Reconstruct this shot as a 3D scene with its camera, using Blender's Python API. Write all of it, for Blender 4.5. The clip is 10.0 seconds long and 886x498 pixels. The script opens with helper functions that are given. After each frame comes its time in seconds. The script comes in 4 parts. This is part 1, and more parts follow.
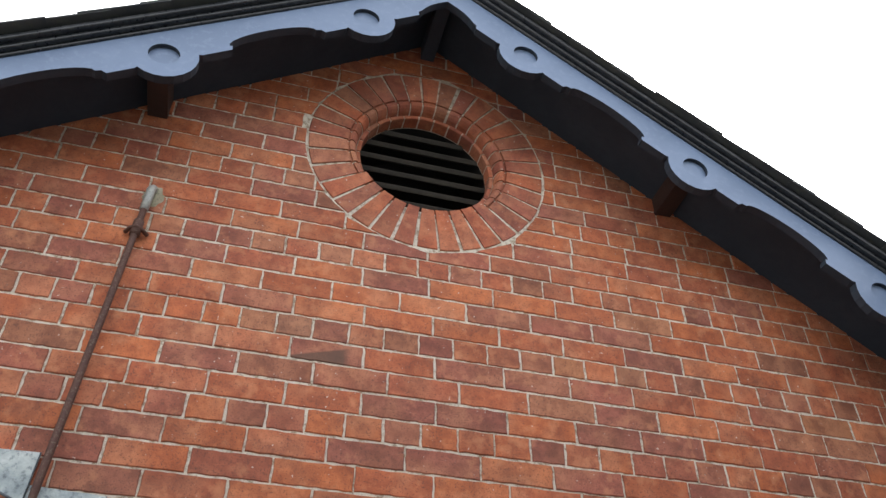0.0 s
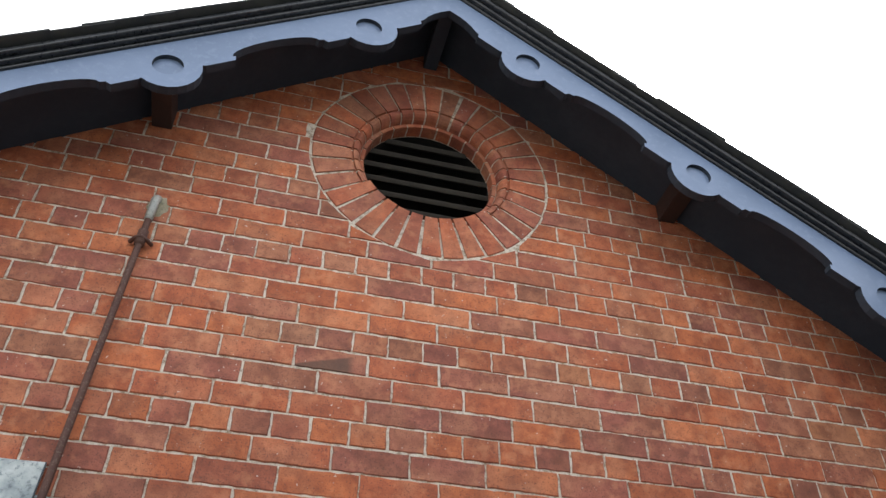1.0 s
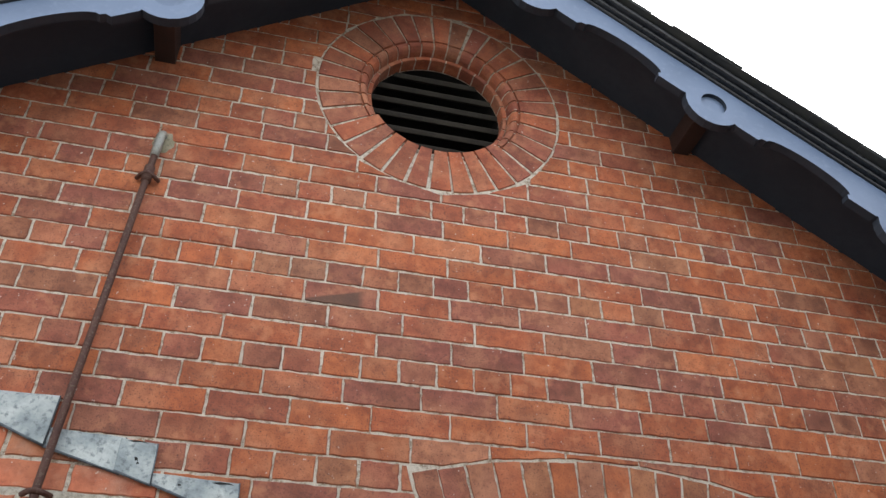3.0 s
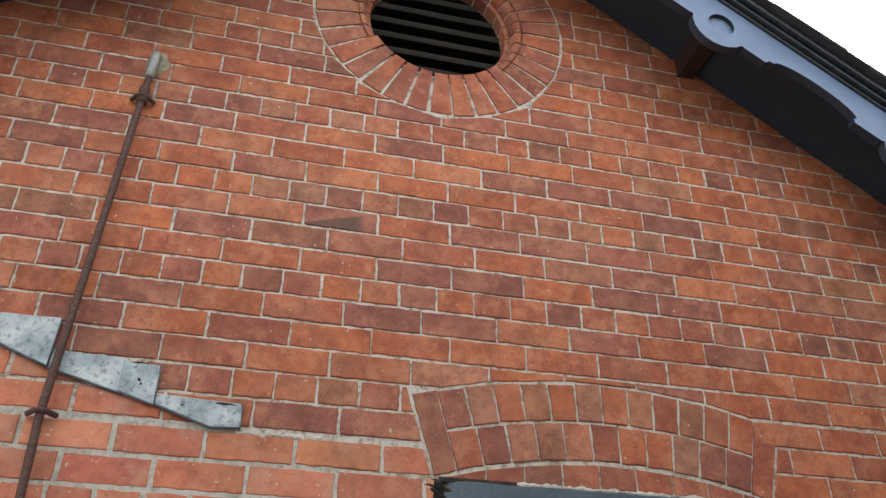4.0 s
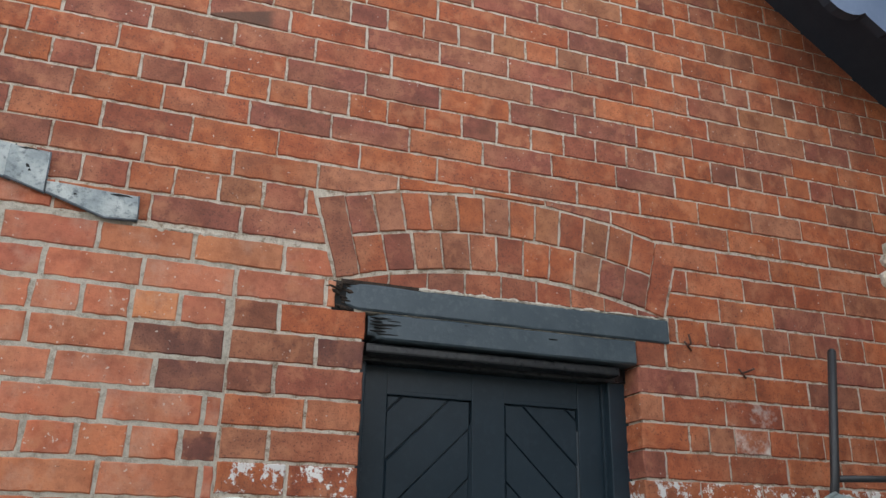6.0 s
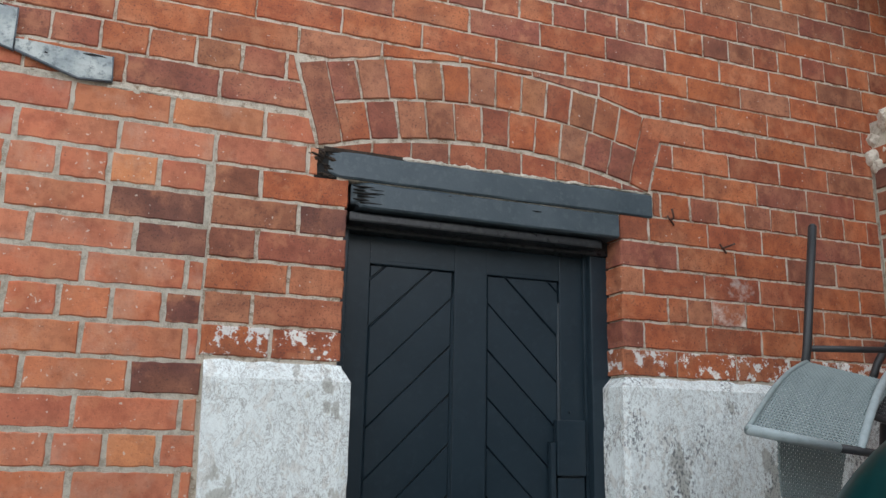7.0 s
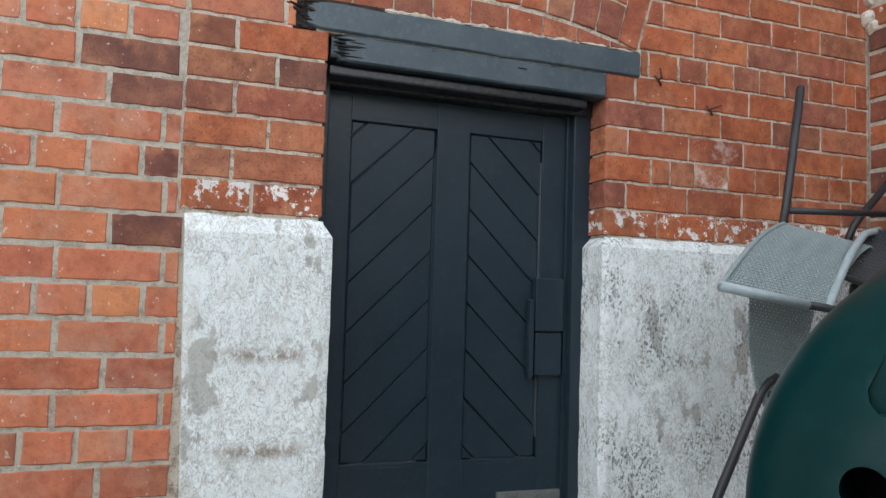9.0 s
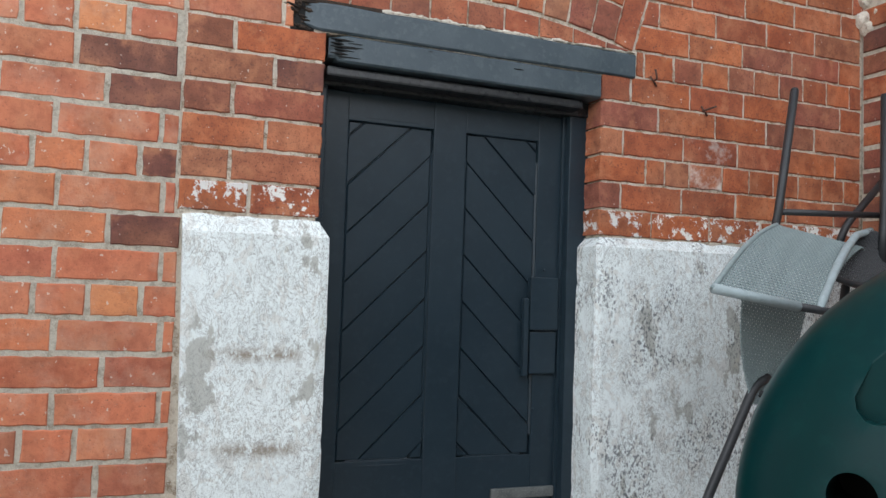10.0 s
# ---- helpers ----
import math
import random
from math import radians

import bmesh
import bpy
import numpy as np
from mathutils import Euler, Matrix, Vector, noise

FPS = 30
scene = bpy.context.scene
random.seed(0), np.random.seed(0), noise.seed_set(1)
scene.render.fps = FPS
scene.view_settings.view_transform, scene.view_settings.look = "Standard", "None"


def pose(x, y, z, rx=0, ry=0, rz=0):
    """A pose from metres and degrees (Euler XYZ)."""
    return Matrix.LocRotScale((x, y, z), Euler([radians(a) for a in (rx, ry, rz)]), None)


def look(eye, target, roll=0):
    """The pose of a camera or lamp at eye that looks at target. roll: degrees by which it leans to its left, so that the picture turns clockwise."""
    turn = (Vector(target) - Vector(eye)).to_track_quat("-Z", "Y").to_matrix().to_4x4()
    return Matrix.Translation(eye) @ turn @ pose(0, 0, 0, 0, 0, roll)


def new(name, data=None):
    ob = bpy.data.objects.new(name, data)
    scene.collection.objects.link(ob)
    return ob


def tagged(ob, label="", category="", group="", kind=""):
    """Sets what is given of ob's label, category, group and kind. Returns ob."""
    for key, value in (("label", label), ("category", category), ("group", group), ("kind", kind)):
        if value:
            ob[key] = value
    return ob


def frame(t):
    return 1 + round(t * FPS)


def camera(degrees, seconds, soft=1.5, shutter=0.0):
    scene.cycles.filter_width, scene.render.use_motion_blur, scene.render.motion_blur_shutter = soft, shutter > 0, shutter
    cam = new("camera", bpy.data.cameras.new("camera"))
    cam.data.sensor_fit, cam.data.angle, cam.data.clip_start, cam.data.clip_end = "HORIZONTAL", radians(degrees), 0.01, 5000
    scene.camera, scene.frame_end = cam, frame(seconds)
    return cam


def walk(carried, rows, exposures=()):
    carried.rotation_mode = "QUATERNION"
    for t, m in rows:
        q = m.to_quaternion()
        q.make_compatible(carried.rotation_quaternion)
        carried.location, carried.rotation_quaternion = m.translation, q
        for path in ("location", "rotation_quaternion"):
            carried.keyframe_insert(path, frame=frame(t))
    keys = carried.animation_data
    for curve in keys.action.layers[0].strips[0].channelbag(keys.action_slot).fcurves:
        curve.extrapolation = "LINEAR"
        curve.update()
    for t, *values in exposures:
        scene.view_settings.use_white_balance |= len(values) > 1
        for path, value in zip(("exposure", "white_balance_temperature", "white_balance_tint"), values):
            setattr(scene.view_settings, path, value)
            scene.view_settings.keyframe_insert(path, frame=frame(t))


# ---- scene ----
cam = camera(57.03, 10.0, soft=1.45)
walk(cam, [
    (0.0, pose(0.3962, -2.1927, 1.5714, 129.940, -0.128, -15.540)),
    (0.5, pose(0.3973, -2.1986, 1.5681, 130.162, -0.063, -15.273)),
    (1.0, pose(0.4037, -2.1943, 1.5655, 130.579, -0.071, -14.960)),
    (1.5, pose(0.4096, -2.1912, 1.5677, 130.859, -0.078, -14.613)),
    (2.0, pose(0.4173, -2.1797, 1.5601, 131.158, -0.075, -14.289)),
    (2.5, pose(0.4162, -2.1633, 1.5608, 129.538, -0.090, -14.132)),
    (2.7, pose(0.4200, -2.1588, 1.5580, 128.368, -0.120, -14.000)),
    (3.8, pose(0.4280, -2.1400, 1.5570, 122.553, -0.240, -13.877)),
    (4.0, pose(0.4309, -2.1343, 1.5536, 121.652, -0.276, -13.897)),
    (4.5, pose(0.4476, -2.1323, 1.5442, 119.103, -0.471, -14.006)),
    (5.0, pose(0.4760, -2.1271, 1.5292, 116.871, -0.677, -14.312)),
    (5.5, pose(0.5126, -2.1110, 1.5099, 114.033, -0.870, -16.627)),
    (6.0, pose(0.5312, -2.0789, 1.4858, 110.619, -1.020, -19.058)),
    (6.2, pose(0.5359, -2.0703, 1.4749, 109.400, -1.030, -19.548)),
    (7.3, pose(0.5490, -2.0360, 1.4203, 100.774, -1.376, -20.500)),
    (7.5, pose(0.5458, -2.0295, 1.4173, 99.419, -1.412, -20.766)),
    (8.0, pose(0.5586, -2.0325, 1.3893, 97.529, -1.436, -20.823)),
    (8.5, pose(0.5646, -2.0354, 1.3986, 95.157, -1.688, -21.010)),
    (9.0, pose(0.5650, -2.0434, 1.4002, 94.000, -1.763, -21.187)),
    (9.5, pose(0.5628, -2.0521, 1.4099, 93.676, -1.857, -21.321)),
    (10.0, pose(0.5563, -2.0610, 1.4250, 93.333, -2.003, -21.514)),
], exposures=((0.0, 0.86), (5.0, 0.84), (6.2, 0.80), (7.5, 1.02), (8.5, 1.05), (9.5, 1.16), (10.0, 1.17)))

# ---- light: a white overcast sky with a very soft sun behind it ----
world = bpy.data.worlds.new("overcast_sky")
scene.world = world
world.use_nodes = True
wn, wl = world.node_tree.nodes, world.node_tree.links
sky = wn.new("ShaderNodeTexSky")
sky.sky_type, sky.sun_disc = "NISHITA", False
sky.sun_elevation, sky.sun_rotation = radians(42), radians(18)
sky.air_density, sky.dust_density = 1.0, 4.0
grey = wn.new("ShaderNodeHueSaturation")
grey.inputs["Saturation"].default_value = 0.22
grey.inputs["Value"].default_value = 3.0
wl.new(sky.outputs[0], grey.inputs["Color"])
wl.new(grey.outputs[0], wn["Background"].inputs[0])
wn["Background"].inputs[1].default_value = 0.15
sun_data = bpy.data.lights.new("sun", "SUN")
sun_data.energy, sun_data.angle, sun_data.color = 0.8, radians(30), (1.0, 0.97, 0.93)
sun = new("sun", sun_data)
sun.matrix_world = look((2.7, 8.0, 9.6), (0.0, 0.0, 2.0))


# ---- materials ----
def start_material(name):
    m = bpy.data.materials.new(name)
    m.use_nodes = True
    return m, m.node_tree.nodes, m.node_tree.links, m.node_tree.nodes["Principled BSDF"]


def noise_node(n, l, vector, scale, detail=4.0, rough=0.55):
    t = n.new("ShaderNodeTexNoise")
    t.inputs["Scale"].default_value, t.inputs["Detail"].default_value = scale, detail
    t.inputs["Roughness"].default_value = rough
    l.new(vector, t.inputs["Vector"])
    return t.outputs["Fac"]


def ramp(n, l, fac, stops, smooth=False):
    r = n.new("ShaderNodeValToRGB")
    e = r.color_ramp.elements
    while len(e) < len(stops):
        e.new(0.5)
    for el, (p, c) in zip(e, stops):
        el.position, el.color = p, (*c, 1) if len(c) == 3 else c
    r.color_ramp.interpolation = "EASE" if smooth else "LINEAR"
    l.new(fac, r.inputs[0])
    return r.outputs[0]


def mix(n, l, fac, a, b, kind="MIX"):
    m = n.new("ShaderNodeMix")
    m.data_type, m.blend_type = "RGBA", kind
    for sock, v in ((m.inputs[0], fac), (m.inputs[6], a), (m.inputs[7], b)):
        if isinstance(v, bpy.types.NodeSocket):
            l.new(v, sock)
        else:
            sock.default_value = v if isinstance(v, (int, float)) else (*v, 1)
    return m.outputs[2]


def bump(n, l, height, strength, distance, bsdf):
    b = n.new("ShaderNodeBump")
    b.inputs["Strength"].default_value, b.inputs["Distance"].default_value = strength, distance
    l.new(height, b.inputs["Height"])
    l.new(b.outputs[0], bsdf.inputs["Normal"])


def shifted_coords(n, l):
    """Object coordinates, moved at random for each object; and a random number for each object and loose piece."""
    c, o, g = n.new("ShaderNodeTexCoord"), n.new("ShaderNodeObjectInfo"), n.new("ShaderNodeNewGeometry")
    s = n.new("ShaderNodeMath")
    l.new(o.outputs["Random"], s.inputs[0])
    l.new(g.outputs["Random Per Island"], s.inputs[1])
    f = n.new("ShaderNodeMath")
    f.operation = "FRACT"
    l.new(s.outputs[0], f.inputs[0])
    k = n.new("ShaderNodeVectorMath")
    k.operation = "MULTIPLY_ADD"
    k.inputs[1].default_value = (1, 1, 1)
    l.new(c.outputs["Object"], k.inputs[0])
    w = n.new("ShaderNodeVectorMath")
    w.operation = "SCALE"
    w.inputs[0].default_value = (37.0, 91.0, 53.0)
    l.new(f.outputs[0], w.inputs["Scale"])
    l.new(w.outputs[0], k.inputs[2])
    return k.outputs[0], f.outputs[0]


def rough_of(n, l, fac, lo, hi, bsdf):
    m = n.new("ShaderNodeMapRange")
    m.inputs[3].default_value, m.inputs[4].default_value = lo, hi
    l.new(fac, m.inputs[0])
    l.new(m.outputs[0], bsdf.inputs["Roughness"])


def brick_material(name, palette, blotch=(0.55, 0.45, 0.42), flakes=0.0, dirt=0.8, spots=0.72, pits=0.45, chalk=0.0, tint=(0.64, 0.44, 0.33), limit=0.50):
    m, n, l, b = start_material(name)
    v, rnd = shifted_coords(n, l)
    base = ramp(n, l, rnd, palette)
    big, mid = noise_node(n, l, v, 11, 3), noise_node(n, l, v, 34, 6, 0.7)
    wash = noise_node(n, l, v, 6, 2)
    base = mix(n, l, ramp(n, l, wash, ((0.45, (0, 0, 0)), (0.66, (0.55, 0.55, 0.55)))), base, (0.45, 0.19, 0.10))
    fine = noise_node(n, l, v, 190, 4, 0.7)
    col = mix(n, l, ramp(n, l, big, ((0.42, (0, 0, 0)), (0.68, (dirt, dirt, dirt)))), base, mix(n, l, 1.0, base, blotch, "MULTIPLY"))
    col = mix(n, l, ramp(n, l, mid, ((0.34, (0.65, 0.65, 0.65)), (0.55, (0, 0, 0)))), col, mix(n, l, 1.0, col, (0.62, 0.52, 0.5), "MULTIPLY"))
    col = mix(n, l, ramp(n, l, fine, ((pits - 0.09, (0.7, 0.7, 0.7)), (pits, (0, 0, 0)))), col, (0.07, 0.03, 0.025))
    bleach = noise_node(n, l, v, 17, 5, 0.6)
    col = mix(n, l, ramp(n, l, bleach, ((0.54, (0, 0, 0)), (0.70, (0.5, 0.5, 0.5)))), col, (0.52, 0.215, 0.105))
    pale = noise_node(n, l, v, 75, 2, 0.5)
    col = mix(n, l, ramp(n, l, pale, ((spots, (0, 0, 0)), (spots + 0.03, (0.75, 0.75, 0.75)))), col, (0.62, 0.52, 0.44))
    if chalk:
        bloom = noise_node(n, l, v, 9, 7, 0.68)
        col = mix(n, l, ramp(n, l, bloom, ((limit, (0, 0, 0)), (limit + 0.16, (chalk, chalk, chalk)))), col, tint)
    if flakes:
        paint = noise_node(n, l, v, 26, 8, 0.7)
        col = mix(n, l, ramp(n, l, paint, ((flakes, (0, 0, 0)), (flakes + 0.025, (1, 1, 1)))), col, (0.78, 0.77, 0.74))
    # each brick fired a little lighter or darker
    tone, cut = n.new("ShaderNodeMath"), n.new("ShaderNodeMath")
    tone.operation, cut.operation = "MULTIPLY", "FRACT"
    tone.inputs[1].default_value = 7.13
    l.new(rnd, tone.inputs[0])
    l.new(tone.outputs[0], cut.inputs[0])
    col = mix(n, l, 1.0, col, ramp(n, l, cut.outputs[0], ((0.0, (0.82, 0.81, 0.82)), (0.4, (0.97, 0.97, 0.97)), (1.0, (1.06, 1.05, 1.03)))), "MULTIPLY")
    col = mix(n, l, 0.018, col, (0.36, 0.37, 0.36))
    l.new(col, b.inputs["Base Color"])
    rough_of(n, l, mid, 0.72, 0.95, b)
    bump(n, l, mix(n, l, 0.5, mid, fine), 0.85, 0.004, b)
    return m


def add_soot(m):
    """A wedge of soot across a brick's face."""
    n, l = m.node_tree.nodes, m.node_tree.links
    b = n["Principled BSDF"]
    old = b.inputs["Base Color"].links[0].from_socket
    c, s = n.new("ShaderNodeTexCoord"), n.new("ShaderNodeSeparateXYZ")
    l.new(c.outputs["Object"], s.inputs[0])
    lean = n.new("ShaderNodeMath")
    lean.operation = "MULTIPLY_ADD"
    lean.inputs[1].default_value = -0.30
    l.new(s.outputs[0], lean.inputs[0])
    l.new(s.outputs[2], lean.inputs[2])
    low = ramp(n, l, lean.outputs[0], ((0.0, (1, 1, 1)), (0.006, (0, 0, 0))))
    side = n.new("ShaderNodeMath")
    side.operation = "MULTIPLY_ADD"
    side.inputs[1].default_value, side.inputs[2].default_value = 1.0, 0.0
    l.new(s.outputs[0], side.inputs[0])
    far = ramp(n, l, side.outputs[0], ((0.05, (0.8, 0.8, 0.8)), (0.075, (0, 0, 0))))
    both = mix(n, l, 1.0, low, far, "MULTIPLY")
    l.new(mix(n, l, both, old, (0.085, 0.05, 0.035)), b.inputs["Base Color"])
    return m


def mixed_material(name, c1, c2, c3, scale, rough=(0.6, 0.9), relief=0.4, depth=0.004, metal=0.0, lo=0.4, hi=0.62, gloss=0.5):
    """Three colours over one another at two scales, with relief: mortar, paint, stone, metal."""
    m, n, l, b = start_material(name)
    v, _ = shifted_coords(n, l)
    big, small = noise_node(n, l, v, scale, 5, 0.6), noise_node(n, l, v, scale * 7, 5, 0.65)
    col = mix(n, l, ramp(n, l, big, ((lo, (0, 0, 0)), (hi, (1, 1, 1)))), c1, c2)
    col = mix(n, l, ramp(n, l, small, ((0.52, (0, 0, 0)), (0.66, (0.8, 0.8, 0.8)))), col, c3)
    l.new(col, b.inputs["Base Color"])
    b.inputs["Metallic"].default_value = metal
    b.inputs["Specular IOR Level"].default_value = gloss
    rough_of(n, l, small, rough[0], rough[1], b)
    bump(n, l, mix(n, l, 0.5, big, small), relief, depth, b)
    return m


ORANGE, RED, PLUM = (0.50, 0.142, 0.046), (0.42, 0.115, 0.05), (0.31, 0.098, 0.064)
BROWN, BUFF, DARK = (0.34, 0.13, 0.065), (0.41, 0.19, 0.095), (0.13, 0.05, 0.04)
brick_red = brick_material("brick_red", ((0.0, (0.56, 0.20, 0.10)), (0.14, ORANGE), (0.34, (0.46, 0.128, 0.05)), (0.5, RED), (0.64, (0.36, 0.108, 0.06)), (0.8, PLUM), (0.92, BROWN), (1.0, (0.48, 0.20, 0.11))))
brick_orange = brick_material("brick_orange", ((0.0, (0.58, 0.19, 0.075)), (0.3, ORANGE), (0.6, (0.46, 0.125, 0.046)), (0.9, RED), (1.0, BROWN)))
brick_plum = brick_material("brick_plum", ((0.0, (0.39, 0.115, 0.065)), (0.4, (0.34, 0.105, 0.066)), (0.7, (0.29, 0.09, 0.06)), (0.88, (0.38, 0.13, 0.07)), (1.0, BROWN)))
brick_inner = brick_material("brick_inner", ((0.0, (0.63, 0.205, 0.105)), (0.3, (0.58, 0.17, 0.082)), (0.5, (0.64, 0.25, 0.105)), (0.75, (0.51, 0.145, 0.082)), (1.0, (0.61, 0.23, 0.12))), dirt=0.5, spots=0.69, pits=0.39, chalk=0.30)
brick_dark = brick_material("brick_dark", ((0.0, DARK), (1.0, (0.2, 0.07, 0.05))))
brick_buff = brick_material("brick_buff", ((0.0, (0.44, 0.165, 0.065)), (1.0, (0.35, 0.165, 0.10))))
brick_flaked = brick_material("brick_flaked", ((0.0, ORANGE), (1.0, RED)), flakes=0.535)
brick_patch = brick_material("brick_patch", ((0.0, RED), (1.0, PLUM)), chalk=0.95, tint=(0.66, 0.60, 0.55), limit=0.43)
brick_bloom = brick_material("brick_bloom", ((0.0, RED), (1.0, PLUM)), chalk=0.85, tint=(0.66, 0.60, 0.55), limit=0.50)
brick_ring = brick_material("brick_ring", ((0.0, (0.50, 0.14, 0.055)), (0.45, (0.42, 0.115, 0.052)), (0.8, (0.34, 0.10, 0.06)), (1.0, (0.46, 0.19, 0.10))))
brick_sooty = add_soot(brick_material("brick_sooty", ((0.0, PLUM), (1.0, PLUM))))
mortar = mixed_material("pale_mortar", (0.62, 0.56, 0.46), (0.28, 0.21, 0.14), (0.78, 0.74, 0.66), 48, (0.85, 0.97), 1.0, 0.010, 0.0, 0.48, 0.64)
mortar_grey = mixed_material("grey_mortar", (0.57, 0.53, 0.44), (0.38, 0.34, 0.27), (0.68, 0.65, 0.58), 50, (0.85, 0.97), 1.0, 0.010, 0.0, 0.45, 0.62)
timber_grey = mixed_material("blue_grey_gloss_paint", (0.145, 0.20, 0.305), (0.125, 0.175, 0.27), (0.17, 0.225, 0.33), 5, (0.28, 0.42), 0.15, 0.002)
timber_black = mixed_material("black_gloss_paint", (0.011, 0.013, 0.016), (0.018, 0.020, 0.022), (0.045, 0.046, 0.046), 9, (0.18, 0.42), 0.2, 0.002)
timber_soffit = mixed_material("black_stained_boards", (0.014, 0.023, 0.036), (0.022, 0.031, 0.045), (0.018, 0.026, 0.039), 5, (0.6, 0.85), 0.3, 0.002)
timber_brown = mixed_material("dark_brown_stained_wood", (0.032, 0.014, 0.010), (0.022, 0.011, 0.008), (0.04, 0.018, 0.013), 12, (0.5, 0.8), 0.3, 0.002)
slate = mixed_material("dark_slate", (0.03, 0.034, 0.038), (0.05, 0.052, 0.05), (0.06, 0.065, 0.05), 7, (0.45, 0.75), 0.4, 0.003)
door_paint = mixed_material("charcoal_door_paint", (0.0145, 0.0275, 0.0385), (0.0175, 0.032, 0.044), (0.022, 0.037, 0.050), 6, (0.24, 0.38), 0.30, 0.002, gloss=0.36)
lintel_paint = mixed_material("slate_grey_timber_paint", (0.040, 0.061, 0.076), (0.056, 0.080, 0.096), (0.072, 0.098, 0.112), 7, (0.35, 0.55), 0.45, 0.004)
rotten = mixed_material("rotten_wood", (0.02, 0.014, 0.01), (0.06, 0.04, 0.028), (0.01, 0.008, 0.006), 30, (0.9, 1.0), 1.0, 0.01)
lead = mixed_material("weathered_lead", (0.26, 0.305, 0.315), (0.50, 0.54, 0.525), (0.12, 0.145, 0.16), 9, (0.45, 0.8), 0.9, 0.010, 0.15, 0.38, 0.58)
lead_dark = mixed_material("dark_lead_edge", (0.07, 0.085, 0.10), (0.13, 0.15, 0.17), (0.05, 0.06, 0.07), 20, (0.5, 0.8), 0.4, 0.003, 0.15)
rust = mixed_material("rusty_pipe_paint", (0.06, 0.024, 0.017), (0.085, 0.036, 0.024), (0.15, 0.105, 0.08), 22, (0.6, 0.9), 0.5, 0.002)
pale_metal = mixed_material("galvanised_metal", (0.42, 0.42, 0.38), (0.3, 0.31, 0.29), (0.22, 0.22, 0.2), 25, (0.45, 0.7), 0.3, 0.002, 0.4)
zinc = mixed_material("dull_zinc", (0.19, 0.205, 0.20), (0.13, 0.14, 0.14), (0.30, 0.31, 0.30), 30, (0.4, 0.65), 0.4, 0.002, 0.5)
cement = mixed_material("stained_cement", (0.26, 0.24, 0.16), (0.36, 0.32, 0.24), (0.14, 0.14, 0.09), 20, (0.9, 1.0), 0.9, 0.008)
lime = mixed_material("white_lime_lumps", (0.66, 0.62, 0.54), (0.5, 0.46, 0.38), (0.3, 0.2, 0.14), 18, (0.9, 1.0), 1.0, 0.01)
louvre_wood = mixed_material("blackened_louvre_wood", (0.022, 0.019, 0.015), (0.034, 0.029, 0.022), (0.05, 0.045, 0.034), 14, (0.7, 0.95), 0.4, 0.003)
green_plastic = mixed_material("dark_green_plastic", (0.001, 0.028, 0.029), (0.001, 0.024, 0.026), (0.0015, 0.033, 0.033), 4, (0.28, 0.40), 0.12, 0.001, gloss=0.14)
# near black, standing in for shade inside hollows, splits and tears
hollow_shade = mixed_material("black_hollow", (0.006, 0.006, 0.006), (0.01, 0.01, 0.01), (0.008, 0.008, 0.008), 6, (0.8, 0.95), 0.1, 0.001)
weave_grey = mixed_material("grey_woven_cord", (0.235, 0.30, 0.305), (0.28, 0.345, 0.345), (0.175, 0.225, 0.23), 40, (0.55, 0.75), 0.3, 0.001)
weave_pale = mixed_material("pale_grey_cord_binding", (0.35, 0.43, 0.45), (0.30, 0.37, 0.385), (0.41, 0.48, 0.49), 40, (0.5, 0.7), 0.3, 0.001)
tube_grey = mixed_material("dark_grey_powder_coat", (0.024, 0.027, 0.030), (0.030, 0.033, 0.036), (0.040, 0.043, 0.046), 30, (0.4, 0.55), 0.1, 0.001)
side_blocker_grey = mixed_material("grey_cement_render", (0.26, 0.26, 0.255), (0.20, 0.20, 0.195), (0.31, 0.31, 0.30), 3, (0.85, 0.97), 0.6, 0.006)
rear_blocker_dark = mixed_material("dark_yard_wall", (0.10, 0.095, 0.085), (0.07, 0.07, 0.06), (0.13, 0.12, 0.105), 3, (0.85, 0.97), 0.6, 0.006)
concrete = mixed_material("yard_concrete", (0.24, 0.23, 0.21), (0.17, 0.16, 0.15), (0.29, 0.28, 0.26), 2.2, (0.85, 0.97), 0.5, 0.006)


